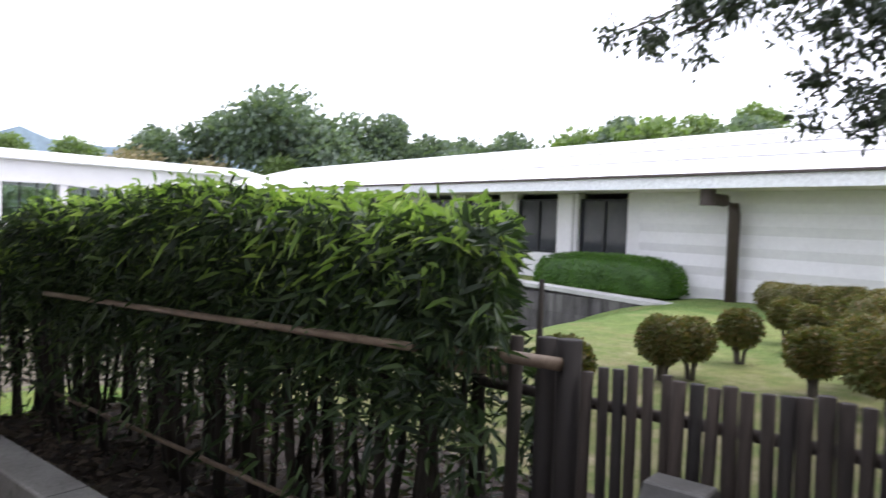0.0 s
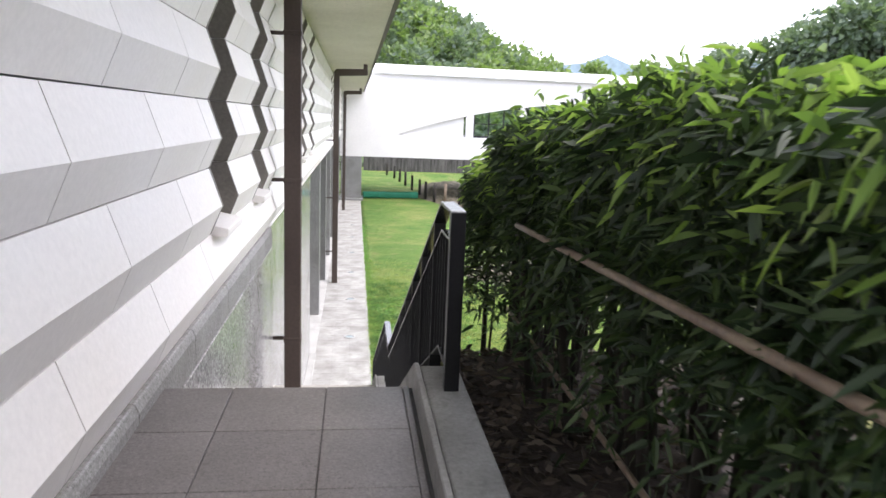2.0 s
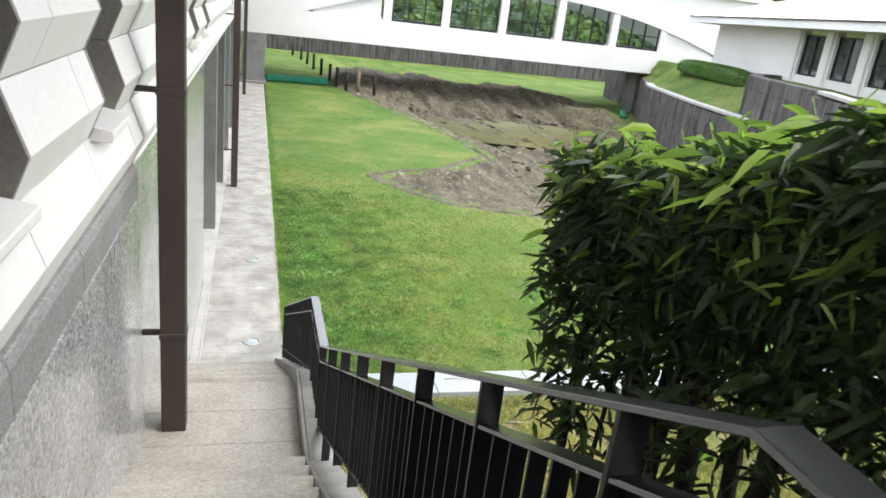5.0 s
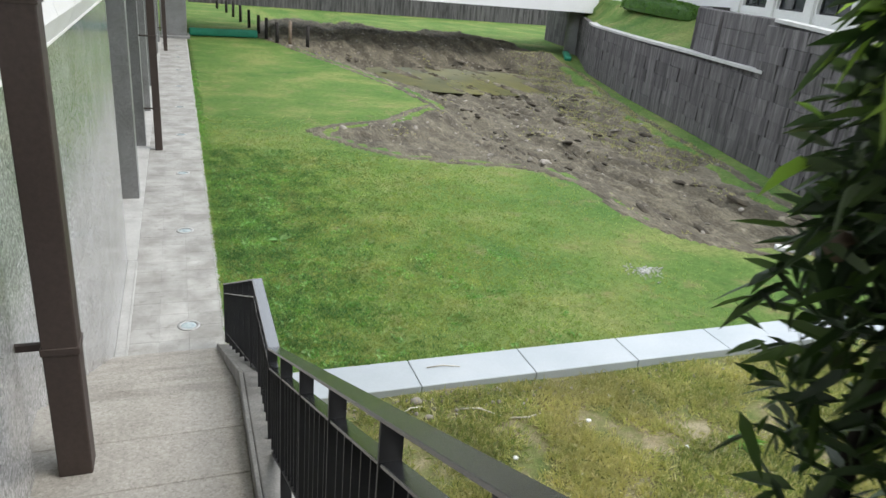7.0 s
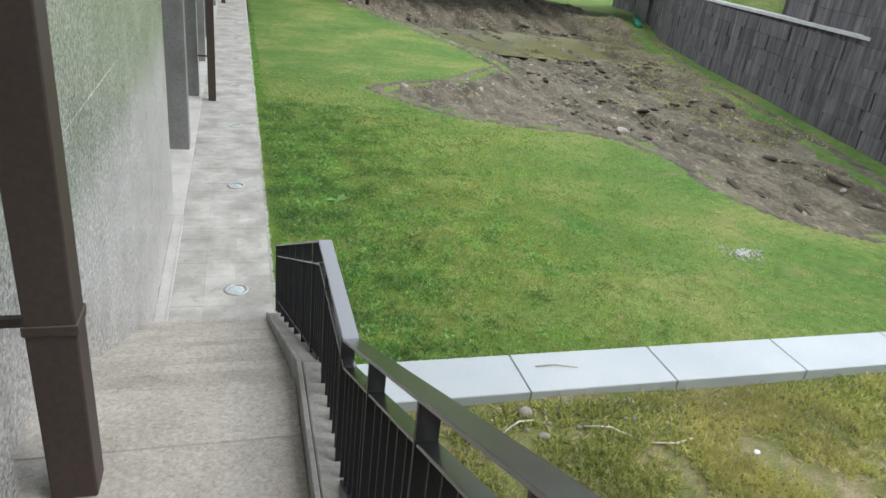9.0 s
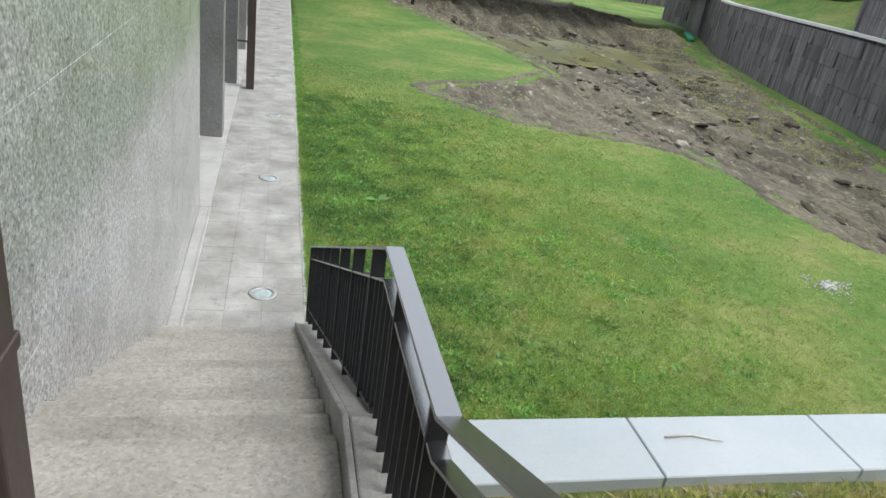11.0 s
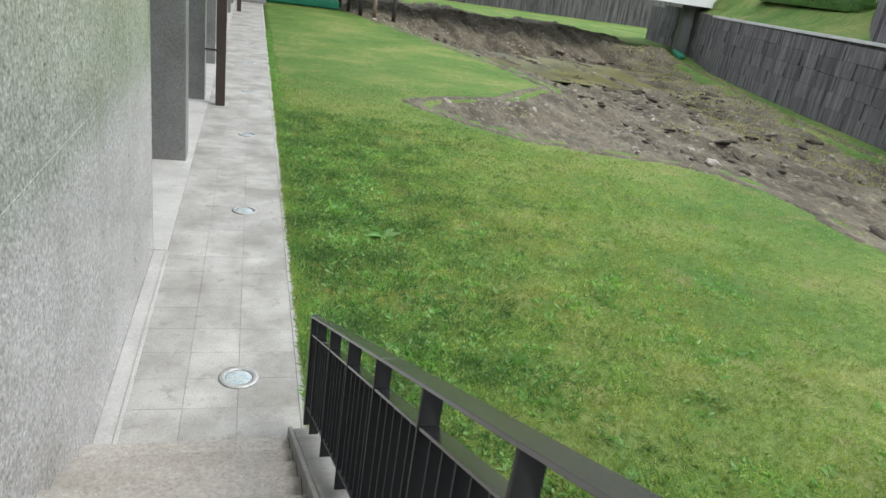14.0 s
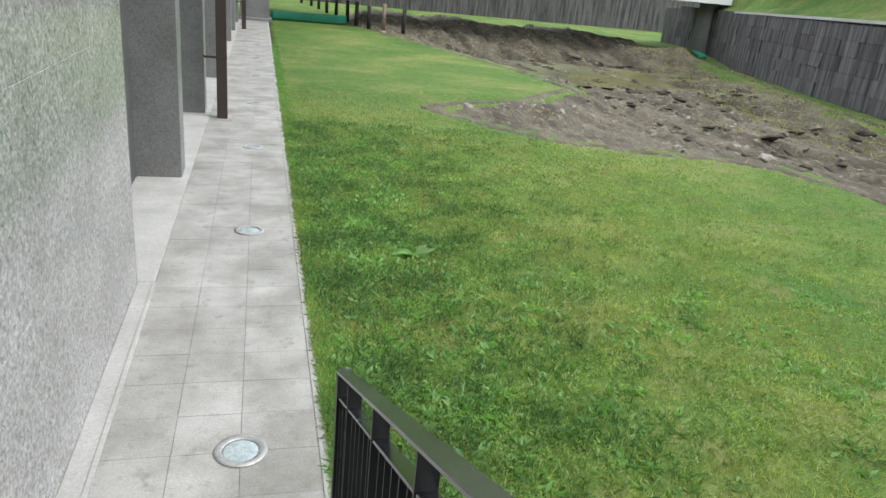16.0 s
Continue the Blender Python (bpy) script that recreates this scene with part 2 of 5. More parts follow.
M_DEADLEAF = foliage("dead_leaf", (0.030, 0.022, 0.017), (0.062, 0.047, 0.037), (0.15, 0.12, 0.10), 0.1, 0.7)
# far leaves: distance haze is mixed into these paler, greyer greens
M_HAZETREE = foliage("hazed_tree_leaf", (0.105, 0.145, 0.125), (0.14, 0.185, 0.15), (0.185, 0.235, 0.18), 0.4)
M_TREE2 = foliage("light_tree_leaf", (0.12, 0.18, 0.07), (0.18, 0.25, 0.11), (0.24, 0.30, 0.15), 0.4)
M_TREE3 = foliage("autumn_tree_leaf", (0.24, 0.21, 0.13), (0.30, 0.25, 0.16), (0.36, 0.29, 0.2), 0.3)
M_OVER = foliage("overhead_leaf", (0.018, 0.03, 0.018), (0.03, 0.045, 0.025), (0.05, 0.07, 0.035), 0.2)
M_TOPIARY = foliage("topiary_leaf", (0.075, 0.10, 0.025), (0.13, 0.125, 0.04), (0.21, 0.13, 0.062), 0.3)
M_BOX = foliage("box_hedge_leaf", (0.05, 0.12, 0.02), (0.08, 0.18, 0.03), (0.13, 0.24, 0.05), 0.3)
M_GRASS = foliage("grass_blade", (0.13, 0.235, 0.07), (0.26, 0.37, 0.125), (0.50, 0.52, 0.29), 0.4, 0.6, (0.42, 0.385, 0.185))
M_TUFT = foliage("tuft_blade", (0.055, 0.13, 0.06), (0.12, 0.24, 0.10), (0.30, 0.42, 0.22), 0.4, 0.5)
M_DRYGRASS = foliage("dry_grass_blade", (0.18, 0.23, 0.10), (0.36, 0.345, 0.18), (0.56, 0.49, 0.34), 0.4, 0.7, (0.52, 0.43, 0.30))
M_WEED = foliage("weed_leaf", (0.17, 0.33, 0.12), (0.22, 0.4, 0.15), (0.32, 0.46, 0.22), 0.45, 0.5)
M_NET = surface("green_netting", (0.012, 0.16, 0.09), (0.02, 0.22, 0.13), 1.2, 30, rough=0.7, bump=0.4)
M_HILL = surface("hill_ground", (0.05, 0.09, 0.03), (0.08, 0.12, 0.04), 0.1, 1.0, rough=0.95)
# the ridge's pale blue is aerial haze put into the base colour
M_MOUNT = surface("hazed_mountain", (0.30, 0.38, 0.48), (0.34, 0.42, 0.52), 0.01, 0.1, rough=1.0)
M_DARKGLASS = surface("tinted_window", (0.035, 0.04, 0.045), (0.05, 0.055, 0.06), 0.4, 3, rough=0.06, bump=0.0, spec=0.8)
M_GLASS = glass_material("clear_glass", (0.75, 0.86, 0.82))
M_LENS = surface("lamp_glass", (0.33, 0.40, 0.42), (0.48, 0.54, 0.56), 14, 60, rough=0.1, rough2=0.2, bump=0.1)
M_STEEL = surface("stainless_ring", (0.40, 0.40, 0.39), (0.52, 0.52, 0.51), 10, 60, rough=0.5, metal=0.7, bump=0.05)
M_PLASTIC = surface("white_plastic", (0.75, 0.76, 0.77), (0.8, 0.8, 0.8), 3, 40, rough=0.5, bump=0.05)
M_BLEACH = surface("bleached_wood", (0.50, 0.46, 0.39), (0.62, 0.58, 0.50), 6, 50, rough=0.8, bump=0.2)
M_RENDER = surface("grey_render", (0.30, 0.295, 0.285), (0.36, 0.355, 0.345), 0.8, 30, rough=0.85, bump=0.1, grain=0.08)
M_CAGE = surface("grey_lantern", (0.06, 0.06, 0.057), (0.10, 0.10, 0.096), 6, 50, rough=0.6, bump=0.2)


# ---------------------------------------------------------------- mesh helpers
def box(bm, x0, y0, z0, x1, y1, z1):
    vs = [bm.verts.new(c) for c in ((x0, y0, z0), (x1, y0, z0), (x1, y1, z0), (x0, y1, z0), (x0, y0, z1), (x1, y0, z1), (x1, y1, z1), (x0, y1, z1))]
    for f in ((3, 2, 1, 0), (4, 5, 6, 7), (0, 1, 5, 4), (1, 2, 6, 5), (2, 3, 7, 6), (3, 0, 4, 7)):
        bm.faces.new([vs[i] for i in f])
    return bm


def prism(bm, outline, axis, a, b):
    """Extrudes a closed outline of (u, v) along axis from a to b: axis x: (y, z), axis y: (x, z), axis z: (x, y)."""
    place = {"x": lambda u, v, w: (w, u, v), "y": lambda u, v, w: (u, w, v), "z": lambda u, v, w: (u, v, w)}[axis]
    lo, hi = ([bm.verts.new(place(u, v, w)) for u, v in outline] for w in (a, b))
    k = len(outline)
    for i in range(k):
        bm.faces.new((lo[i], lo[(i + 1) % k], hi[(i + 1) % k], hi[i]))
    bm.faces.new(lo[::-1])
    bm.faces.new(hi)
    return bm


def tube(bm, points, radii, sides=8):
    rings = []
    for i, q in enumerate(points):
        q = Vector(q)
        d = Vector(points[min(i + 1, len(points) - 1)]) - Vector(points[max(i - 1, 0)])
        u = d.orthogonal().normalized()
        w = d.normalized().cross(u)
        r = radii[i] if isinstance(radii, (list, tuple)) else radii
        rings.append([bm.verts.new(q + (u * math.cos(a) + w * math.sin(a)) * r) for a in (2 * math.pi * k / sides for k in range(sides))])
    for a, b in zip(rings, rings[1:]):
        for k in range(sides):
            bm.faces.new((a[k], a[(k + 1) % sides], b[(k + 1) % sides], b[k]))
    bm.faces.new(rings[0][::-1])
    bm.faces.new(rings[-1])
    return bm


def soften(bm, width, segments=1, angle=0.6):
    """Rounds the sharp edges of a small bmesh."""
    bmesh.ops.recalc_face_normals(bm, faces=bm.faces)
    es = [e for e in bm.edges if len(e.link_faces) == 2 and e.calc_face_angle(0) > angle]
    bmesh.ops.bevel(bm, geom=es, offset=width, segments=segments, affect="EDGES", profile=0.5)
    return bm


def mesh_of(name, bm, material, smooth=False):
    bmesh.ops.recalc_face_normals(bm, faces=bm.faces)
    me = bpy.data.meshes.new(name)
    bm.to_mesh(me)
    bm.free()
    me.materials.append(material)
    if smooth:
        me.polygons.foreach_set("use_smooth", [True] * len(me.polygons))
    return me


def raw_mesh(name, verts, faces, material, smooth=False):
    me = bpy.data.meshes.new(name)
    me.from_pydata(verts, [], faces)
    me.materials.append(material)
    if smooth:
        me.polygons.foreach_set("use_smooth", [True] * len(me.polygons))
    me.update()
    return me


def thing(name, label, category, at=(0, 0, 0), group="", kind=""):
    ob = new(name)
    ob.empty_display_size = 0.2
    ob.location = at
    return tagged(ob, label, category, group, kind)


def part(name, bm, material, parent, label="", smooth=False):
    ob = new(name, bm if isinstance(bm, bpy.types.Mesh) else mesh_of(name, bm, material, smooth))
    ob.parent = parent
    return tagged(ob, label)


def piece(name, me, parent, at=(0, 0, 0), turn=0.0):
    ob = new(name, me)
    ob.parent = parent
    ob.location = at
    ob.rotation_euler = (0, 0, turn)
    return ob


def structure(name, bm, material, label, category, smooth=False):
    me = bm if isinstance(bm, bpy.types.Mesh) else mesh_of(name, bm, material, smooth)
    return tagged(new(name, me), label, category, kind="structure")


def leaves(name, pts, ways, lengths, widths, material, droop=0.25, rng=None, lance=False):
    """One mesh of folded lance-shaped leaves: each springs from a point along its way."""
    rng = rng or np.random.default_rng(1)
    pts, ways = np.asarray(pts, float), np.asarray(ways, float)
    k = len(pts)
    ways = ways / (np.linalg.norm(ways, axis=1, keepdims=True) + 1e-9)
    side = np.cross(ways, rng.normal(size=(k, 3)))
    side /= np.linalg.norm(side, axis=1, keepdims=True) + 1e-9
    up = np.cross(side, ways)
    L, W = np.asarray(lengths).reshape(-1, 1), np.asarray(widths).reshape(-1, 1)
    mid = pts + ways * L * 0.42
    tip = pts + ways * L + np.array([0, 0, -1.0]) * L * droop
    if lance:
        low, high = pts + ways * L * 0.25, pts + ways * L * 0.64 + np.array([0, 0, -1.0]) * L * droop * 0.35
        v = np.stack([pts, low + side * W * 0.45 + up * W * 0.12, high + side * W * 0.4 + up * W * 0.12, tip, high - side * W * 0.4 + up * W * 0.12, low - side * W * 0.45 + up * W * 0.12], 1).reshape(-1, 3)
        f = (np.arange(k) * 6).tolist()
        return raw_mesh(name, v.tolist(), [q for a in f for q in ((a, a + 1, a + 2), (a, a + 2, a + 3), (a, a + 3, a + 4), (a, a + 4, a + 5))], material)
    v = np.stack([pts, mid + side * W / 2 + up * W * 0.15, tip, mid - side * W / 2 + up * W * 0.15], 1).reshape(-1, 3)
    f = (np.arange(k)[:, None] * 4 + np.array([[0, 1, 2, 3]])).tolist()
    f2 = []
    for a, b, c, d in f:
        f2.append((a, b, c))
        f2.append((a, c, d))
    return raw_mesh(name, v.tolist(), f2, material)


def smoothstep(a, b, x):
    t = min(1.0, max(0.0, (x - a) / (b - a)))
    return t * t * (3 - 2 * t)


# ---------------------------------------------------------------- levels and lines of the plan
TOP, MID = 4.695, 2.436             # upper landing, middle landing; the path below lies at 0
WALL = 2.35                         # outer face of the panel wall
Y1, N1, G1 = 3.75, 13, 0.354        # first flight: first riser, risers, going
Y2, N2, G2 = 9.55, 14, 0.347        # second flight
YE = Y2 + (N2 - 1) * G2             # foot of the second flight
R1, R2 = (TOP - MID) / N1, MID / N2
IN, OUT = 3.72, 3.965                # stringer
RAILX = 3.88


# outline of the bare excavated soil in the lawn: a tongue towards the path, a field along the stone wall, a pit at the end
SOIL_EDGE = [(7.4, 28.6), (8.5, 26.5), (9.8, 25.1), (11.3, 24.4), (12.8, 24.1), (14.0, 23.4), (14.5, 22.0), (14.4, 20.2), (14.4, 18.6), (14.8, 17.8), (15.6, 16.9), (17.0, 15.8), (18.3, 14.6),
             (19.2, 15.9), (19.7, 17.6), (20.3, 20.2), (21.2, 23.6), (22.4, 28.2), (23.4, 32.4), (25.6, 39.2), (28.0, 46.4), (29.6, 52.5), (29.0, 63.0), (10.0, 68.0), (8.6, 56.0), (10.9, 47.4), (11.9, 43.0), (13.3, 37.6), (13.6, 33.7), (10.8, 30.6), (8.7, 29.7)]


def edge_noise(x, y):
    return 0.5 * noise.noise((x * 0.35, y * 0.35, 5)) + 0.25 * noise.noise((x * 1.1, y * 1.1, 6))


def inside_dirt(x, y):
    """How far inside the bare patch a place lies, in metres, about."""
    best, odd = 1e9, False
    for (xa, ya), (xb, yb) in zip(SOIL_EDGE, SOIL_EDGE[1:] + SOIL_EDGE[:1]):
        ex, ey = xb - xa, yb - ya
        t = max(0.0, min(1.0, ((x - xa) * ex + (y - ya) * ey) / (ex * ex + ey * ey)))
        best = min(best, math.hypot(x - xa - t * ex, y - ya - t * ey))
        if (ya > y) != (yb > y) and x < xa + (y - ya) / (yb - ya) * ex:
            odd = not odd
    return (best if odd else -best) + edge_noise(x, y) * 0.35 + 0.1


def WALL_LINE_X(y):
    pts = ((-10, 19.2), (4.5, 19.6), (17.2, 20.5), (21.6, 21.7), (25.4, 22.7), (30.5, 24.1), (36.7, 25.6), (45.5, 28.3), (53, 32.0), (60, 35.0), (90, 38.0))
    for (a, xa), (b, xb) in zip(pts, pts[1:]):
        if a <= y <= b:
            return xa + (xb - xa) * (y - a) / (b - a)
    return pts[-1][1]


def ground_z(x, y):
    """Height of the turf: a bank by the landing, a terrace behind the slabs, the low lawn beyond."""
    if x < 3.905:
        return 4.2 if y < 3.0 else -0.5
    bank = 4.62 + (2.36 - 4.62) * smoothstep(4.2, 7.6, y)
    near = bank if y < 9.45 else 0.0
    far = 4.3 * (1 - smoothstep(5, 17, y))
    w = smoothstep(14, 20, x)
    z = near * (1 - w) + far * w
    if y < 9.45 or x > 13:
        z += 0.03 * noise.noise((x * 0.8, y * 0.8, 0))
    else:
        z += 0.012 * noise.noise((x * 0.9, y * 0.9, 3)) + 0.012
    if y > 13:
        z -= 2.2 * smoothstep(0.7, 1.5, inside_dirt(x, y))
    return z


# ---------------------------------------------------------------- ground
gx = [-500, -200, -60, -20, 0, 2.0, 3.90, 3.912] + [4.2 + 0.3 * i for i in range(84)] + [30, 40, 60, 100, 200, 400, 700]
gy = [-400, -150, -50, -20, -8, -4] + [-2.5 + 0.3 * i for i in range(39)] + [9.3, 9.44, 9.46] + [9.8 + 0.5 * i for i in range(90)] + [58, 65, 80, 100, 150, 250, 450, 900]
gv = [(x, y, ground_z(x, y)) for y in gy for x in gx]
nx = len(gx)
gf = [(j * nx + i, j * nx + i + 1, (j + 1) * nx + i + 1, (j + 1) * nx + i) for j in range(len(gy) - 1) for i in range(nx - 1)]
ground = tagged(new("ground", raw_mesh("ground", gv, gf, M_LAWN, True)), "uneven green lawn stepping down from a grassy bank", "lawn", kind="structure")

# soil with leaf litter under the hedge
bv, bf = [], []
for j in range(40):
    for i in range(8):
        x, y = 3.95 + 0.30 * i, -3.0 + 0.225 * j
        bv.append((x, y, ground_z(max(x, 3.97), y) + 0.03 + 0.03 * noise.noise((x * 5, y * 5, 1))))
for j in range(39):
    for i in range(7):
        bf.append((j * 8 + i, j * 8 + i + 1, (j + 1) * 8 + i + 1, (j + 1) * 8 + i))
tagged(new("hedge_bed", raw_mesh("hedge_bed", bv, bf, M_LITTER, True)), "soil bed covered in dead leaves, hedge shade in its dark colour", "soil", kind="structure")


def dirt_z(x, y):
    d = inside_dirt(x, y)
    rise = smoothstep(0.1, 1.2, d)
    # ruts run along the field; clods and lumps between
    u = 0.985 * x + 0.15 * y
    s = 0.15 * x - 0.985 * y
    wob = u + 0.7 * noise.noise((s * 0.12, 0, 3))
    east = smoothstep(12.5, 15.5, x)
    h = 0.16 * noise.noise((wob * 0.55, s * 0.06, 2)) - 0.34 * east * max(0.0, 0.24 - abs(noise.noise((wob * 0.8, s * 0.05, 4)))) / 0.24
    h += 0.20 * east * max(0.0, noise.noise((wob * 2.0, s * 0.55, 11)) - 0.12) + 0.07 * noise.noise((x * 2.6, y * 2.6, 6)) + 0.07 * noise.noise((x * 5, y * 5, 8)) - 0.10 * smoothstep(0.9, 0.3, d) * smoothstep(0.0, 0.3, d)
    floor_ = -0.10 - 0.16 * smoothstep(0.3, 2.5, d) - 0.62 * smoothstep(27, 39, y + 0.25 * x - 4)
    bank = floor_ * smoothstep(0.2, 2.6 + 1.6 * smoothstep(26, 36, y), d)
    back = smoothstep(49.5, 56.5, y - 0.12 * (x - 19) + 1.3 * noise.noise((x * 0.35, 0, 7)))
    shelf = smoothstep(56.0, 57.2, y + 0.8 * noise.noise((x * 0.3, 3, 7)))
    spur = 0.75 * math.exp(-((x - 28.0 + 0.35 * (y - 51)) / 1.0) ** 2 - ((y - 50.5) / 3.2) ** 2)
    z = 0.03 + rise * h + bank * (1 - back) + (0.18 + 0.25 * shelf + 0.16 * noise.noise((x * 0.5, y * 1.2, 14)) + 0.08 * noise.noise((x * 2.0, y * 2.4, 15))) * back * rise + spur * rise
    return z - (0.12 if d < -0.05 else 0.0)


dv, df, idx = [], [], {}
DS = 0.16
for j in range(int((69 - 13) / DS)):
    for i in range(int((32 - 6.6) / DS)):
        x, y = 6.6 + DS * i, 13 + DS * j
        if inside_dirt(x, y) > -0.3:
            idx[i, j] = len(dv)
            dv.append((x, y, dirt_z(x, y)))
for (i, j), a in idx.items():
    q = [idx.get(c) for c in ((i + 1, j), (i + 1, j + 1), (i, j + 1))]
    if None not in q:
        df.append((a, *q))
tagged(new("bare_soil", raw_mesh("bare_soil", dv, df, M_SOIL, True)), "churned bare brown soil cut into the lawn", "soil", kind="structure")
rng = np.random.default_rng(7)
bm = bmesh.new()
for k in range(800):
    x, y = rng.uniform(8, 28), rng.uniform(15, 60)
    if inside_dirt(x, y) < 0.4:
        continue
    s = rng.uniform(0.03, 0.10) * (1.6 if rng.random() < 0.12 else 1)
    m = pose(x, y, dirt_z(x, y) + s * 0.1, rng.uniform(0, 40), rng.uniform(0, 40), rng.uniform(0, 360)) @ Matrix.Diagonal((s * rng.uniform(0.8, 1.8), s, s * 0.55, 1))
    bmesh.ops.create_icosphere(bm, subdivisions=1, radius=1.0, matrix=m)
tagged(new("clods", mesh_of("clods", bm, M_ROCK)), "pale stones and dry clods on bare soil", "stones", kind="stuff")
bm = bmesh.new()
for k in range(1100):
    x, y = rng.uniform(9, 26), rng.uniform(15, 52)
    if inside_dirt(x, y) < 0.7 or x < 13 or noise.noise((x * 0.9, y * 0.12, 9)) < 0.0:
        continue
    s = rng.uniform(0.05, 0.13) * (1.5 if rng.random() < 0.15 else 1)
    m = pose(x, y, dirt_z(x, y) + s * 0.05, rng.uniform(-15, 15), rng.uniform(-15, 15), 98 + rng.normal() * 16) @ Matrix.Diagonal((s * rng.uniform(1.5, 4.0), s * 0.8, s * 0.5, 1))
    r = bmesh.ops.create_icosphere(bm, subdivisions=2, radius=1.0, matrix=m)
    for v in r["verts"]:
        v.co += Vector((0.5, 0.5, 0.5)) * s * 0.6 * noise.noise(v.co * (1.4 / s))
tagged(new("clods", mesh_of("clods", bm, M_CLOD)), "dark clods along the ruts", "soil", kind="stuff")
# shallow mud with algae
pv = [(0, 0, 0)] + [((7.0 + 0.7 * math.sin(3 * a)) * math.cos(a), (5.2 + 0.5 * math.sin(2 * a + 1)) * math.sin(a), 0) for a in (2 * math.pi * k / 40 for k in range(40))]
pond = new("mud_pool", raw_mesh("mud_pool", pv, [(0, 1 + k, 1 + (k + 1) % 40) for k in range(40)], M_POND))
pond.location, pond.rotation_euler = (20.2, 46.0, -0.86), (0, 0, radians(-8))
tagged(pond, "shallow olive green mud pool in the soil", "mud", kind="structure")


# ---------------------------------------------------------------- stairs and landings
landing = structure("floor", box(bmesh.new(), 2.2, -4.0, 4.3, IN, Y1, TOP - 0.012), M_BACK, "upper landing bed under grey granite tiles", "floor")
tile_me = {}
for j in range(15):
    y1 = Y1 - 0.004 - j * 0.545
    y0 = y1 - 0.541
    for x0, x1 in ((2.25, 2.752), (2.757, 3.247), (3.252, 3.664)):
        k = round(x1 - x0, 3)
        if k not in tile_me:
            b = box(bmesh.new(), 0, 0, -0.03, k, 0.540, 0)
            tile_me[k] = mesh_of("tile", soften(b, 0.003), M_TILE)
        piece("tile", tile_me[k], landing, (x0, y0, TOP))
# edge strip and groove beside the kerb
part("edge_strip", soften(box(bmesh.new(), 3.668, -4, TOP - 0.03, 3.70, Y1, TOP), 0.003), M_TILE, landing)

stairs = tagged(new("stairs", mesh_of("stairs", prism(prism(bmesh.new(),
    [(Y1, TOP - 0.2), (Y1, -0.4), (Y2 + 0.1, -0.4), (Y2 + 0.1, MID - 0.05), (Y1 + (N1 - 1) * G1, MID - 0.05)], "x", 2.2, IN),
    [(Y2, MID - 0.08), (Y2, -0.4), (YE, -0.4), (YE, -0.02)], "x", 2.2, IN), M_STEP)),
    "two flights of flamed grey granite steps beside the wall", "stairs", kind="structure")
step_me = [mesh_of("step", soften(box(bmesh.new(), 0, 0, -0.2, IN - 2.2, G1 + 0.06, 0), 0.008, 2), M_STEP),
           mesh_of("step", soften(box(bmesh.new(), 0, 0, -0.2, IN - 2.2, G2 + 0.06, 0), 0.008, 2), M_STEP)]
for k in range(1, N1):
    piece("step", step_me[0], stairs, (2.2, Y1 + (k - 1) * G1, TOP - k * R1))
yl = Y1 + (N1 - 1) * G1
# middle landing: three slabs
for y0, y1 in ((yl, yl + 0.52), (yl + 0.524, yl + 1.04), (yl + 1.044, Y2)):
    part("landing_slab", soften(box(bmesh.new(), 2.2, y0, MID - 0.12, IN, y1, MID), 0.006), M_STEP, stairs)
for k in range(1, N2):
    piece("step", step_me[1], stairs, (2.2, Y2 + (k - 1) * G2, MID - k * R2))



def nosing(y):
    """Line along the step edges."""
    if y < Y1:
        return TOP
    if y < yl:
        return TOP - (y - Y1) / G1 * R1
    if y < Y2:
        return MID
    return max(0.0, MID - (y - Y2) / G2 * R2)


# stringer kerb: follows the flights, one long upstand with a raised inner lip
stringer = thing("stringer", "grey concrete stringer kerb stepping down beside the stairs", "kerb", kind="structure")
prof = [(-4.0, TOP + 0.135), (Y1 - 0.05, TOP + 0.135), (yl + 0.05, MID + 0.13), (Y2, MID + 0.13), (YE + 0.22, 0.13)]
part("upstand", soften(prism(bmesh.new(), prof + [(YE + 0.22, -0.4), (-4.0, -0.4)], "x", IN + 0.035, OUT), 0.012, 2), M_KERB, stringer)
lip = [(y, z + 0.02) for y, z in prof]
part("lip", soften(prism(bmesh.new(), lip + [(YE + 0.2, -0.4), (-4.0, -0.4)], "x", IN - 0.0, IN + 0.03), 0.005), M_KERB, stringer, "thin raised inner lip")
bmj = bmesh.new()
for y in (-1.7, -0.5, 0.7, 1.9, 2.3 + 0.0):
    box(bmj, IN + 0.036, y - 0.003, TOP + 0.1, OUT + 0.001, y + 0.003, TOP + 0.1365)
part("joint", bmj, M_BACK, stringer)


# ---------------------------------------------------------------- handrail
RAIL = [(3.355, 5.735), (3.75, 5.735), (8.585, 3.34), (9.646, 3.34), (14.36, 1.095)]


def rail_height(y):
    for (a, za), (b, zb) in zip(RAIL, RAIL[1:]):
        if y <= b:
            return za + (zb - za) * (y - a) / (b - a)
    return RAIL[-1][1]


def flat_bar(bm, line, drop, half, thick):
    """A flat bar that follows the line of the rail, drop below it."""
    top = [(y, z - drop) for y, z in line]
    low = [(y, z - drop - thick) for y, z in line]
    return prism(bm, top + low[::-1], "x", RAILX - half, RAILX + half)


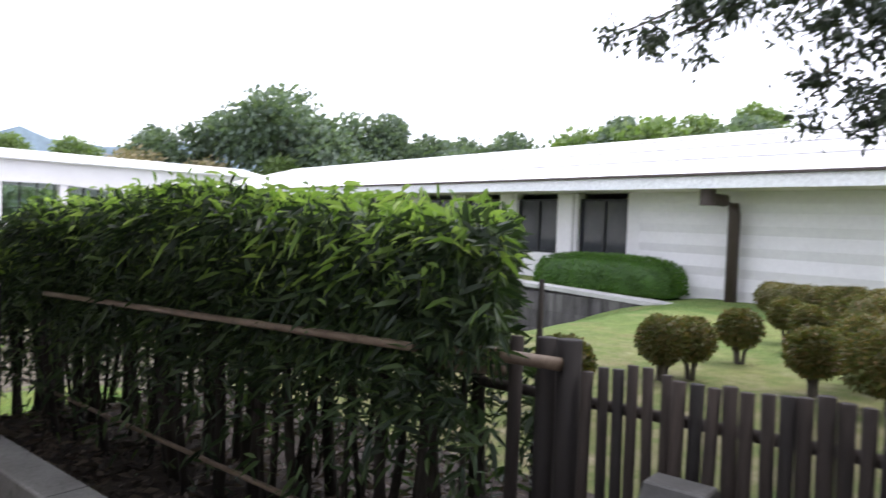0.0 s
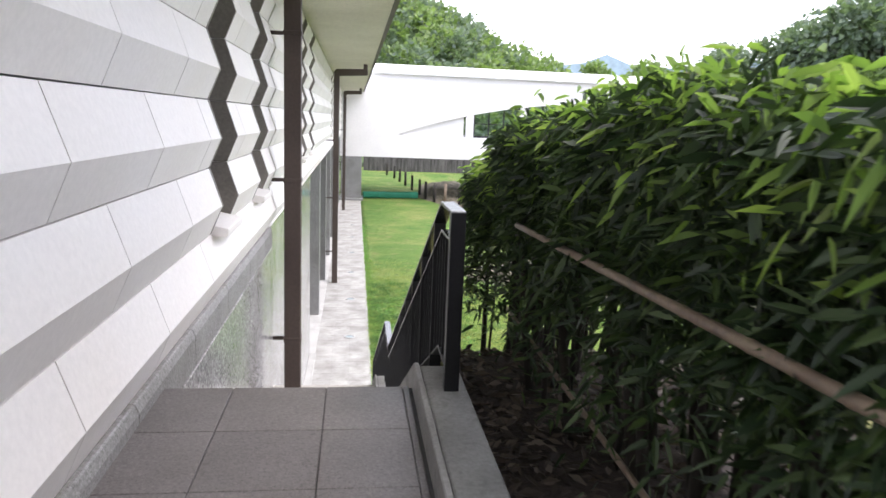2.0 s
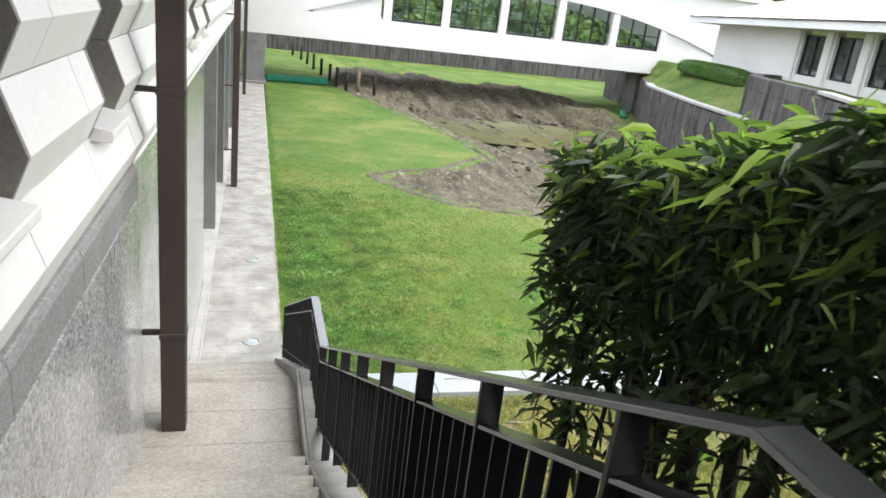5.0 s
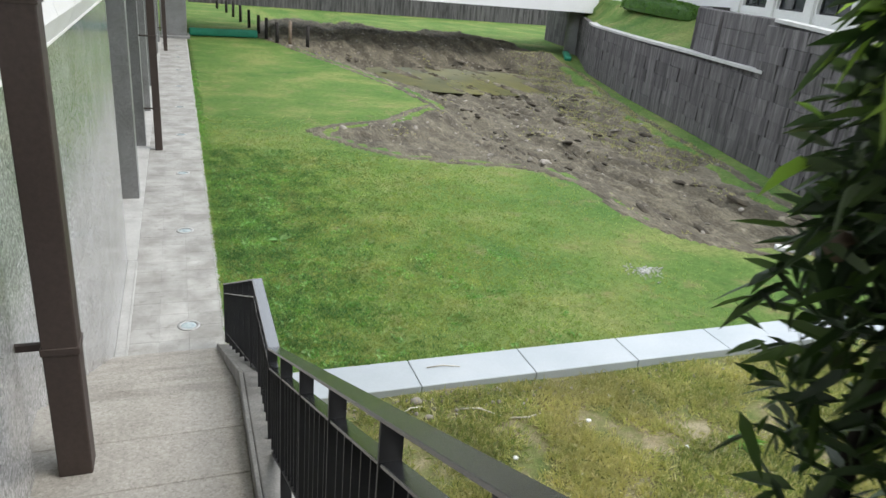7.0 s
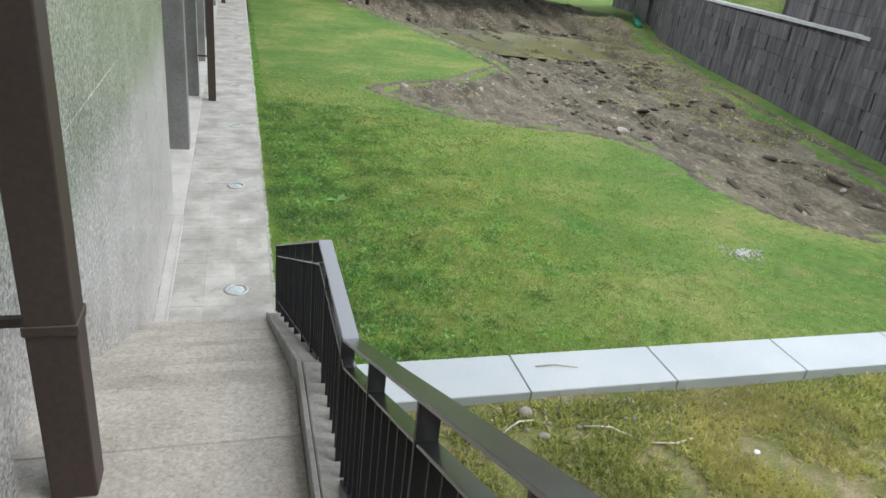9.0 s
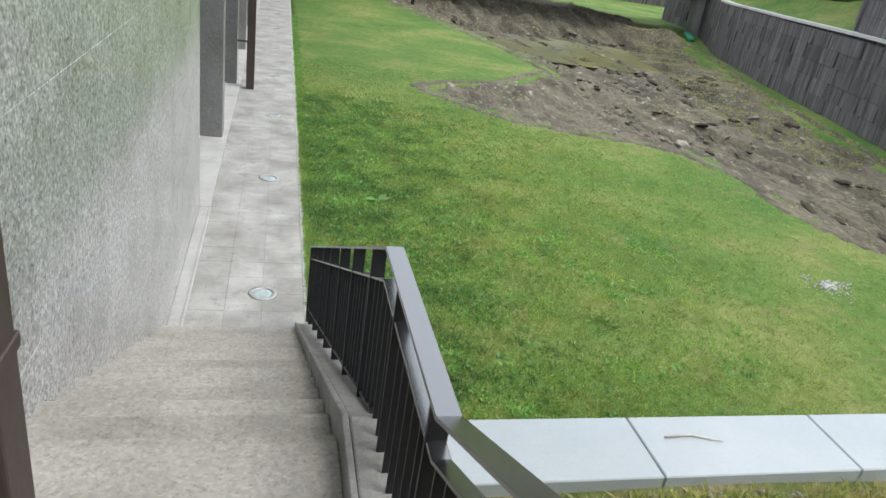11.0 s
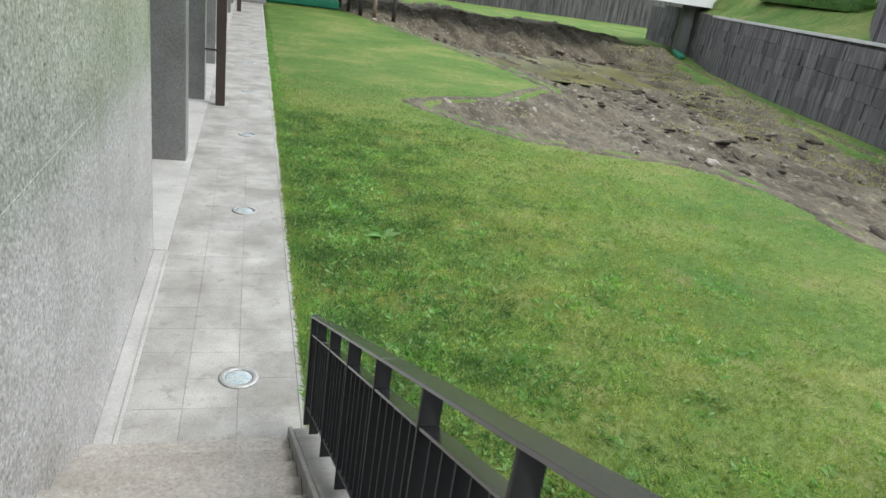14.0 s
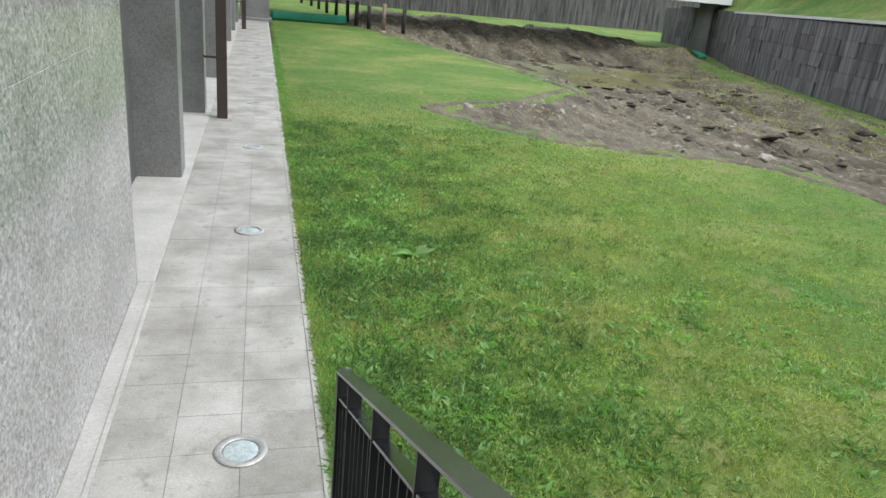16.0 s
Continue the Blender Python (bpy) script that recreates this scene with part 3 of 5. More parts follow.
rail = thing("stair_railing", "black painted steel railing with flat balusters beside the stairs", "railing", (0, 0, 0))
part("handrail", soften(flat_bar(bmesh.new(), RAIL, 0, 0.038, 0.016), 0.002), M_TOPBAR, rail, "flat top bar catching the sky")
part("upper_bar", soften(flat_bar(bmesh.new(), RAIL, 0.15, 0.03, 0.014), 0.002), M_TOPBAR, rail)
part("lower_bar", soften(flat_bar(bmesh.new(), [(3.47, 5.735)] + RAIL[1:], 0.80, 0.026, 0.014), 0.002), M_BLACK, rail)
for y in (3.36, 14.34):
    zt = rail_height(y) - 0.004
    zb = (TOP if y < 5 else nosing(y)) + 0.10
    part("end_post", soften(box(bmesh.new(), RAILX - 0.037, y - 0.03, zb, RAILX + 0.037, y + 0.03, zt), 0.003), M_BLACK, rail)
posts = [4.05 + 0.66 * k for k in range(16)]
post_me = {}
for y in posts:
    zt, zb = rail_height(y) - 0.012, min(rail_height(y) - 0.9, nosing(y) + 0.10)
    h = round(zt - zb, 2)
    if h not in post_me:
        post_me[h] = mesh_of("post", box(bmesh.new(), -0.033, -0.007, -h, 0.033, 0.007, 0), M_BLACK)
    piece("post", post_me[h], rail, (RAILX, y, zt))
bal_me = mesh_of("baluster", box(bmesh.new(), -0.024, -0.0045, -0.655, 0.024, 0.0045, 0), M_BLACK)
y = 3.49
while y < 14.3:
    if all(abs(y - p) > 0.04 for p in posts):
        piece("baluster", bal_me, rail, (RAILX, y, rail_height(y) - 0.155))
    y += 0.11


# ---------------------------------------------------------------- low path
path = structure("path", box(bmesh.new(), 0.9, YE - 0.3, -0.35, 3.93, 54, -0.008), M_KERB, "long paved path along the building", "path")
pav_me = [mesh_of("paver", soften(box(bmesh.new(), 0, 0, -0.03, w, 0.4355, 0), 0.002), M_PAVER) for w in (0.4335, 0.4335, 0.508)]
rng = np.random.default_rng(3)
for j in range(90):
    for (x0, k) in ((2.462, 0), (2.898, 1), (3.334, 2)):
        piece("paver", pav_me[k], path, (x0, YE + 0.26 + j * 0.438, rng.uniform(-0.002, 0.002)))
for j in range(33):
    y = YE + 0.26 + j * 1.2
    part("edge_kerb", soften(box(bmesh.new(), 3.845, y, -0.15, 3.925, min(y + 1.195, 54), 0.004), 0.006), M_CONC, path)
for y0, y1 in [(YE + 0.2, 17.95)] + [(17.955 + k * 2.4, 17.95 + (k + 1) * 2.4) for k in range(15)]:
    x0 = 2.30 if y0 < 17 else 1.2
    part("border_slab", soften(box(bmesh.new(), x0, y0, -0.1, 2.457, y1, 0.008 if y0 < 17 else 0.012), 0.005), M_CONC, path)
part("threshold", soften(box(bmesh.new(), 2.46, YE - 0.1, -0.1, 3.84, YE + 0.255, 0.0), 0.004), M_PAVER, path)
part("gutter_lip", soften(box(bmesh.new(), 2.44, YE + 0.22, -0.1, 2.475, 17.9, 0.02), 0.004), M_CONC, path)
# lamps set into the path
for k in range(9):
    y = 15.2 + 4.262 * k
    lamp = thing("ground_lamp", "round glass lamp with steel ring set flush in the paving", "lamp", (3.335, y, 0.0), "lamps in the path")
    bm = bmesh.new()
    ringp = [(0.118, 0.0), (0.175, 0.0), (0.175, 0.008), (0.16, 0.012), (0.13, 0.012), (0.118, 0.006)]
    n_s = 28
    vs = [[bm.verts.new((r * math.cos(a), r * math.sin(a), z)) for r, z in ringp] for a in (2 * math.pi * i / n_s for i in range(n_s))]
    for i in range(n_s):
        for q in range(6):
            bm.faces.new((vs[i][q], vs[(i + 1) % n_s][q], vs[(i + 1) % n_s][(q + 1) % 6], vs[i][(q + 1) % 6]))
    part("ring", bm, M_STEEL, lamp, smooth=True)
    bm = bmesh.new()
    bmesh.ops.create_uvsphere(bm, u_segments=20, v_segments=8, radius=0.12, matrix=Matrix.Diagonal((1, 1, 0.08, 1)))
    part("lens", bm, M_LENS, lamp, "clouded glass lens", True)


# ---------------------------------------------------------------- main building beside the stairs
COURSE, BASE = 0.482, 4.80
RIDGE = 0.09
SLOTS = [(5.27, 5.95), (7.38, 8.02), (13.75, 14.5), (16.4, 17.2), (31.0, 31.8), (33.6, 34.4), (40, 40.8), (42.6, 43.4)]
JOINT = (8.78, 8.84)
wall_west = structure("wall_west", box(box(bmesh.new(), 1.6, 0.9, -0.4, 1.75, 54, 9.0), 1.75, 0.9, 4.87, 1.95, 54, 8.2), M_BACK, "building wall clad in faceted pale stone panels", "wall")


def panel_mesh(length, cut=1.0):
    """One folded cladding stone: leans out to a ridge and back in."""
    h = COURSE - 0.008
    out = [(-0.20, 0), (0.0, 0), (RIDGE, h * 0.44), (0.0, h), (-0.20, h)]
    return mesh_of("panel", prism(bmesh.new(), out, "y", 0, length), M_PANEL)


panels = {}
for c in range(7):
    z = BASE + c * COURSE
    spans, y = [], 0.9
    for a, b in (SLOTS + [JOINT] if c >= 1 else [JOINT]):
        spans.append((a, b))
    spans = sorted(spans)
    free, at = [], 0.9
    for a, b in spans:
        free.append((at, a))
        at = b
    free.append((at, 53.4))
    for a, b in free:
        y = a
        first = True
        while y < b - 0.01:
            w = 1.18
            if first:
                w, first = 1.05 if (c % 2) else 0.46, False
            e = min(b, y + w)
            if b - e < 0.2:
                e = b
            k = round(e - y - 0.009, 3)
            if k not in panels:
                panels[k] = panel_mesh(k)
            piece("panel", panels[k], wall_west, (WALL, y, z))
            y = e
# the lowest course runs under the slots; a smooth foot course below it
for c_y in [8.86 + 1.6 * k for k in range(28)]:
    part("foot_course", soften(box(bmesh.new(), 2.1, c_y, 4.765, WALL + 0.004, min(c_y + 1.594, 53.4), BASE - 0.004), 0.004), M_PANEL, wall_west)

# slot windows: dark frames and glass set back, folded reveals, sloping sills
for a, b in SLOTS:
    win = thing("slot_window", "narrow dark window set deep between folded stone edges", "window", (WALL, (a + b) / 2, BASE + COURSE), "slot windows", "structure")
    h2 = (b - a) / 2
    ztop = 8.0 - BASE - COURSE
    pane_ = part("glass", box(bmesh.new(), -0.195, -h2, 0, -0.185, h2, ztop), M_DARKGLASS, win)
    bm = bmesh.new()
    for s in (-h2 + 0.02, h2 - 0.05):
        box(bm, -0.184, s, 0, -0.135, s + 0.045, ztop)
    box(bm, -0.182, -h2, 0, -0.137, h2, 0.15)
    part("frame", bm, M_BLACK, pane_)
    for s in (-1, 1):
        for c in range(6):
            z0 = c * COURSE
            hh = COURSE - 0.006
            # the reveals' shade comes from their darker stone colour
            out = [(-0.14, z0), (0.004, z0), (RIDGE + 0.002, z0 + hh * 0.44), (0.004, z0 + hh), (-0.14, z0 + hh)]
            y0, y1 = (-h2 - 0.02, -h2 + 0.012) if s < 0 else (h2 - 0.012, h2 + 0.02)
            part("reveal", prism(bmesh.new(), out, "y", y0, y1), M_REVEAL, win, "folded reveal, slot shade in its brown-grey colour")
    sill = [(-0.24, 0.11), (-0.24, -0.01), (0.11, -0.03), (0.125, -0.01), (0.125, 0.035)]
    part("sill", soften(prism(bmesh.new(), sill, "y", -h2 + 0.013, h2 - 0.013), 0.004), M_PANEL, win, "sloping pale stone sill")

# granite below: plinth with chamfered ledge by the stairs, polished wall further on
plinth = structure("wall_plinth", box(bmesh.new(), 2.1, 0.9, -0.3, 2.29, 8.78, 4.58), M_BACK, "grey granite plinth along the stairs", "wall")
y = 0.9
while y < 8.78:
    e = min(8.78, y + 1.2)
    out = [(2.25, 4.545), (2.395, 4.545), (2.395, 4.745), (2.375, 4.793), (2.25, 4.795)]
    part("ledge_stone", soften(prism(bmesh.new(), out, "y", y, e - 0.005), 0.006), M_PLINTH, plinth)
    y = e
slab_me = {}
for y0, ya, zlo, zhi, xf, mat_ in ((0.9, 8.78, -0.3, 4.538, 2.398, M_POLISHED), (8.91, 17.95, -0.02, 4.76, 2.30, M_POLISHED)):
    rows = 4
    hz = (zhi - zlo) / rows
    y = y0
    while y < ya - 0.01:
        e = min(ya, y + 1.51)
        for r in range(rows):
            k = (round(e - y, 3), round(hz, 3))
            if k not in slab_me:
                slab_me[k] = mesh_of("granite_slab", soften(box(bmesh.new(), -0.1, 0.0015, 0.0015, 0, k[0] - 0.0015, k[1] - 0.0015), 0.002), mat_)
            piece("granite_slab", slab_me[k], plinth, (xf, y, zlo + r * hz))
        y = e
box_b = box(bmesh.new(), 1.5, 8.9, -0.3, 2.21, 17.94, 4.75)
structure("wall_core", box_b, M_BACK, "core of the granite wall", "wall")

# recess with pillars and a glazed front
for k in range(7):
    pil = tagged(new("pillar", mesh_of("pillar", soften(box(bmesh.new(), -0.325, 0, 0, 0.325, 0.5, 4.76), 0.006), M_PILLAR)), "square dark grey granite pillar on the path", "pillar", "pillars of the recess")
    pil.location = (2.035, 21.65 + 4.86 * k, 0.012)
structure("recess_ceiling", box(bmesh.new(), 1.2, 17.95, 4.7, 2.1, 54, 4.76), M_CONC, "pale ceiling over the recess", "ceiling")
glz = thing("window_recess", "tall glazing behind the granite pillars", "window", (1.3, 17.95, 0), kind="structure")
part("sill_wall", box(bmesh.new(), -0.1, 0, 0, 0.06, 35.5, 0.25), M_POLISHED, glz)
for k in range(15):
    part("pane", box(bmesh.new(), -0.01, k * 2.37 + 0.03, 0.25, 0.0, k * 2.37 + 2.34, 4.7), M_DARKGLASS, glz)
    part("mullion", box(bmesh.new(), -0.03, k * 2.37 - 0.03, 0.25, 0.04, k * 2.37 + 0.03, 4.7), M_BROWN, glz)

# eaves and roof
structure("soffit", mesh_of("soffit", [box(b, 2.2, y, 8.02, 3.98, y + 0.595, 8.05) for b in (bmesh.new(),) for y in [0.3 + 0.6 * k for k in range(89)]][0], M_SOFFIT), M_SOFFIT, "cream boarded soffit under the eaves", "ceiling")
structure("eaves_gutter", prism(bmesh.new(), [(3.98, 8.0), (4.06, 8.0), (4.10, 8.2), (3.98, 8.2)], "y", 0.2, 53.6), M_BROWN, "brown metal eaves gutter", "gutter")
structure("roof", prism(bmesh.new(), [(4.12, 8.2), (4.12, 8.26), (-14, 11.2), (-32, 8.26), (-32, 8.1), (2.2, 8.06)], "y", 0.2, 75), M_ROOF, "low white metal roof", "roof")
# unseen wall and canopy, added to shade the landing and darken post reflections
structure("unseen_wall", box(bmesh.new(), -8, -3.3, 4.0, 8.5, -3.0, 9.5), M_REVEAL, "plain dark wall added behind the camera, out of view", "wall")
structure("unseen_canopy", box(bmesh.new(), -8, -3.0, 7.5, 8.5, -1.6, 7.75), M_RENDER, "plain flat canopy added behind the camera for shade, out of view", "roof")
structure("wall_south", box(bmesh.new(), -30, 0.6, 4.0, 2.34, 0.9, 8.1), M_PANEL, "plain end wall of the building", "wall")


def downpipe(x, y, foot, top, reach, brackets):
    """Square brown rainwater pipe with an arm to the gutter."""
    t = thing("downpipe", "square dark brown metal rainwater pipe fixed to the wall", "pipe", (x, y, foot), "downpipes")
    h = top - foot
    part("pipe", soften(box(bmesh.new(), -0.1, -0.09, 0, 0.1, 0.09, h - 0.12), 0.01, 2), M_BROWN, t)
    part("arm", soften(prism(bmesh.new(), [(-0.1, h - 0.12), (-0.1, h - 0.02), (-0.02, h + 0.1), (reach, h + 0.14), (reach, h - 0.08), (0.1, h - 0.14)], "y", -0.088, 0.088), 0.012, 2), M_BROWN, t)
    part("outlet", soften(box(bmesh.new(), reach - 0.16, -0.08, h + 0.1, reach - 0.01, 0.08, h + 0.4), 0.01), M_BROWN, t)
    for z in brackets:
        arm_ = part("bracket", soften(box(bmesh.new(), -0.34, -0.02, z - foot - 0.022, -0.08, 0.02, z - foot + 0.022), 0.003), M_BROWN, t)
        part("collar", soften(box(bmesh.new(), -0.108, -0.098, z - foot - 0.025, 0.108, 0.098, z - foot + 0.025), 0.004), M_BROWN, arm_)
    return t


downpipe(2.64, 8.82, MID, 7.66, 1.10, (3.36, 5.37, 7.1))
downpipe(2.72, 26.15, 0, 7.72, 1.1, (1.2, 3.2, 5.3))
downpipe(2.72, 47.3, 0, 7.72, 1.1, (1.2, 3.2, 5.3))


# ---------------------------------------------------------------- bridge wing across the far end
BY = 53.5
bridge = thing("bridge_wing", "white raised wing with a shallow arched window band", "building", (0, BY, 0), kind="structure")
CX, R, ZB, ZT = 22.6, 45.8, 4.97, 9.4
half = 15.9


def arch(x):
    return ZB + max(0.0, 2.85 - (x - CX) ** 2 / (2 * R))


for y0, y1, nm in ((0, 0.45, "front"), (8.0, 8.4, "back")):
    bm = bmesh.new()
    box(bm, 2.3, y0, 3.28, 43, y1, ZB)
    box(bm, 2.3, y0, ZB, CX - half, y1, ZT)
    box(bm, CX + half, y0, ZB, 43, y1, ZT)
    xs = [CX - half + 2 * half * i / 60 for i in range(61)]
    for a, b in zip(xs, xs[1:]):
        v = [bm.verts.new(q) for q in ((a, y0, arch(a)), (b, y0, arch(b)), (b, y0, ZT), (a, y0, ZT), (a, y1, arch(a)), (b, y1, arch(b)), (b, y1, ZT), (a, y1, ZT))]
        for f in ((0, 1, 2, 3), (7, 6, 5, 4), (0, 4, 5, 1), (2, 6, 7, 3)):
            bm.faces.new([v[i] for i in f])
    bmesh.ops.remove_doubles(bm, verts=bm.verts, dist=0.001)
    part("facade", bm, M_WHITE, bridge, "white cladding with an arched cut")
part("deck", box(bmesh.new(), 2.3, 0.45, 3.3, 43, 8.0, 3.9), M_WHITE, bridge)
part("ceiling", box(bmesh.new(), 2.3, 0.45, 8.4, 43, 8.0, 8.7), M_WHITE, bridge)
part("roof", prism(bmesh.new(), [(-0.4, ZT), (-0.4, ZT + 0.12), (4.2, ZT + 1.0), (8.8, ZT + 0.12), (8.8, ZT)], "x", 1.8, 43), M_ROOF, bridge, "pale metal roof")
for a, b in ((CX - half + 0.3, 11.6), (33.6, CX + half - 0.3)):
    bm = bmesh.new()
    prism(bm, [(a, ZB), (b, ZB), (b, arch(b) + 0.05), ((a + b) / 2, arch((a + b) / 2) + 0.05), (a, arch(a) + 0.05)], "y", 0.22, 0.4)
    part("infill", bm, M_WHITE, bridge, "white recessed infill panel")
for k, x in enumerate((12.04, 16.2, 20.45, 24.85, 29.3, 33.5)):
    part("pier", soften(box(bmesh.new(), x - 0.29, 0.05, ZB, x + 0.29, 0.42, arch(x) + 0.1), 0.02), M_WHITE, bridge)
    if k < 5:
        w = part("window", box(bmesh.new(), x + 0.3, 0.3, ZB, x + 3.95, 0.31, arch(x + 2) + 0.1), M_GLASS, bridge)
        w.visible_shadow = False
        bm = bmesh.new()
        for q in (0.32, 1.45, 2.6, 3.8):
            box(bm, x + q, 0.26, ZB, x + q + 0.1, 0.36, arch(x + q) + 0.1)
        box(bm, x + 0.3, 0.27, ZB, x + 3.9, 0.35, ZB + 0.15)
        box(bm, x + 0.3, 0.27, ZB + 1.0, x + 3.9, 0.35, ZB + 1.06)
        part("window_frame", bm, M_BLACK, w)
part("support", soften(box(bmesh.new(), 2.4, -0.1, -0.3, 3.95, 1.5, 3.279), 0.02), M_PILLAR, bridge, "grey stone pier under the wing")
part("support", soften(tube(bmesh.new(), [(33.2, 2.6, -0.3), (33.2, 2.6, 3.3)], 0.75, 20), 0.02), M_PILLAR, bridge, "round grey concrete pier", True)
part("footing", soften(box(bmesh.new(), 2.2, -0.5, -0.3, 4.1, 1.8, 0.15), 0.02), M_PILLAR, bridge)
# dark stone wall in the shade under the wing
structure("wall_far", box(bmesh.new(), 4.5, 84, -0.2, 60, 84.8, 3.9), M_STONE, "dark stone wall beyond the wing", "wall")


# ---------------------------------------------------------------- stone retaining walls and terraces on the far side
def wall_line(y):
    return WALL_LINE_X(y)


ret = structure("retaining_wall", bmesh.new(), M_STONE, "dark weathered stone retaining wall", "wall")
bv, bf = [], []
def wall_top(y):
    return 4.15 + 0.040 * (y - 4.5) if y <= 24.3 else 3.2 - 0.012 * (y - 24.3)


ys = [4.5, 17.2, 21.6, 24.299, 24.301, 30.5, 36.7, 45.5, 53, 60, 66]
for y in ys:
    h = wall_top(y)
    x = wall_line(y)
    bv += [(x + 0.12, y, -0.3), (x + 0.12, y, h), (x + 0.6, y, h), (x + 0.6, y, -0.3)]
for i in range(len(ys) - 1):
    for q in range(4):
        bf.append((i * 4 + q, i * 4 + (q + 1) % 4, (i + 1) * 4 + (q + 1) % 4, (i + 1) * 4 + q))
core = raw_mesh("retaining_core", bv, bf, M_STONE)
part("core", core, M_STONE, ret)
blk = {}
rng = np.random.default_rng(11)
for y0, y1, h in ((4.5, 11.5, 4.2), (11.5, 18.0, 4.45), (18.0, 24.3, 4.75), (24.3, 62, 2.95)):
    rows = round(h / 0.56)
    y = y0
    while y < y1:
        w = 1.3
        e = min(y1, y + w)
        x0, x1 = wall_line(y), wall_line(e)
        ang = math.atan2(-(x1 - x0), e - y)
        for r in range(rows):
            v = int(rng.integers(0, 7))
            key = (v, round(h, 2))
            if key not in blk:
                hz = h / rows
                b = box(bmesh.new(), 0, 0.003, 0.003, 0.3, w - 0.003, hz - 0.003)
                for vv in b.verts:
                    if vv.co.x < 0.1:
                        vv.co.x += rng.uniform(-0.035, 0.025)
                blk[key] = mesh_of("block", soften(b, 0.006), M_STONE)
            off = 0.5 * w if r % 2 else 0
            piece("block", blk[key], ret, (x0 - math.sin(ang) * off * 0.5, y + off * 0.5, r * h / rows), ang)
        y = e
bm = bmesh.new()
capv, capf = [], []
for seg in (tuple((q, wall_top(q)) for q in (4.3, 17.2, 21.6, 24.3)), tuple((q, wall_top(q)) for q in (24.31, 30.5, 36.7, 45.5, 48.5))):
    i0 = len(capv)
    for y, h in seg:
        x = wall_line(y)
        capv += [(x - 0.05, y, h - 0.05), (x - 0.05, y, h + 0.06), (x + 0.55, y, h + 0.06), (x + 0.55, y, h - 0.05)]
    for i in range(len(seg) - 1):
        for q in range(4):
            capf.append((i0 + i * 4 + q, i0 + i * 4 + (q + 1) % 4, i0 + (i + 1) * 4 + (q + 1) % 4, i0 + (i + 1) * 4 + q))
    capf.append(tuple(i0 + q for q in range(4)))
    capf.append(tuple(i0 + (len(seg) - 1) * 4 + q for q in range(3, -1, -1)))
part("coping", raw_mesh("coping", capv, capf, M_CONC), M_CONC, ret, "pale stone coping")
# upper terrace wall that turns back to the house
uw = [(22.85, 24.4), (23.9, 28.6), (25.0, 31.4), (27.0, 33.8), (30.1, 35.2)]
uv, uf = [], []
for x, y in uw:
    uv += [(x, y, 2.6), (x, y, 4.97), (x + 0.35, y - 0.3, 4.97), (x + 0.35, y - 0.3, 2.6)]
for i in range(len(uw) - 1):
    for q in range(4):
        uf.append((i * 4 + q, i * 4 + (q + 1) % 4, (i + 1) * 4 + (q + 1) % 4, (i + 1) * 4 + q))
terrace_wall = tagged(new("terrace_wall", raw_mesh("terrace_wall", uv, uf, M_STONE)), "grey stone wall round the upper terrace", "wall", kind="structure")
up_me = mesh_of("block", soften(box(bmesh.new(), -0.14, 0.003, 0.003, 0.1, 1.297, 0.588), 0.012), M_STONE)
for (xa, ya), (xb, yb) in zip(uw, uw[1:]):
    run = math.hypot(xb - xa, yb - ya)
    for k in range(int(run / 1.3)):
        for r in range(4):
            piece("block", up_me, terrace_wall, (xa + (xb - xa) * k * 1.3 / run, ya + (yb - ya) * k * 1.3 / run, 2.6 + 0.59 * r), math.atan2(-(xb - xa), yb - ya))
# turf of both terraces
tv = [(wall_line(y) + 0.4, y, wall_top(y) - 0.04) for y in (4.5, 10, 17.2, 24.2)] + [(24.05, 28.4, 4.8), (25.2, 31.1, 4.8), (27.2, 33.5, 4.8), (30.2, 34.9, 4.8), (45, 35, 4.8), (45, -40, 4.2), (19.6, -40, 4.1), (19.6, 4, 4.12)]
tagged(new("upper_terrace", raw_mesh("upper_terrace", tv, [tuple(range(len(tv)))], M_LAWN)), "mown lawn terrace beside the house", "lawn", kind="structure")
tv, tf = [], []
for k, (y, u) in enumerate(((25.4, 28), (29.5, 31), (33, 34), (40.6, 42), (50, 50), (60, 60))):
    x0, x1, y1 = wall_line(y) + 0.4, 20.74 + 0.232 * u, -0.265 + 0.973 * u
    for f in (0, 0.35, 0.7, 1.0):
        tv.append((x0 + (x1 - x0) * f, y + (y1 - y) * f, wall_top(max(y, 24.4)) - 0.03 + 1.6 * smoothstep(0, 1, f)))
    if k:
        for q in range(3):
            i = (k - 1) * 4 + q
            tf.append((i, i + 1, i + 5, i + 4))
tagged(new("lower_terrace", raw_mesh("lower_terrace", tv, tf, M_LAWN, True)), "sloping lawn terrace above the stone wall", "lawn", kind="structure")

# ---------------------------------------------------------------- long house on the terrace
house = thing("long_house", "long low white house with deep eaves and dark windows", "building", (20.74, -0.265, 4.42), kind="structure")
house.rotation_euler = (0, 0, radians(-13.4))
WIN = [(8.72 + 2.95 * k, 10.76 + 2.95 * k) for k in range(9)]
bm = bmesh.new()
edges = [-40.0] + [e for w in WIN for e in w] + [45.0]
for a, b in zip(edges[::2], edges[1::2]):
    box(bm, 0, a, -0.6, 0.35, b, 3.0)
part("wall", bm, M_WHITE, house)
bm = bmesh.new()
for a, b in WIN:
    box(bm, 0.02, a, -0.6, 0.33, b, 0.75)
part("window_breast", bm, M_WHITE, house)
part("back_wall", box(bmesh.new(), 14, -40, -0.6, 14.3, 45, 3.0), M_WHITE, house)
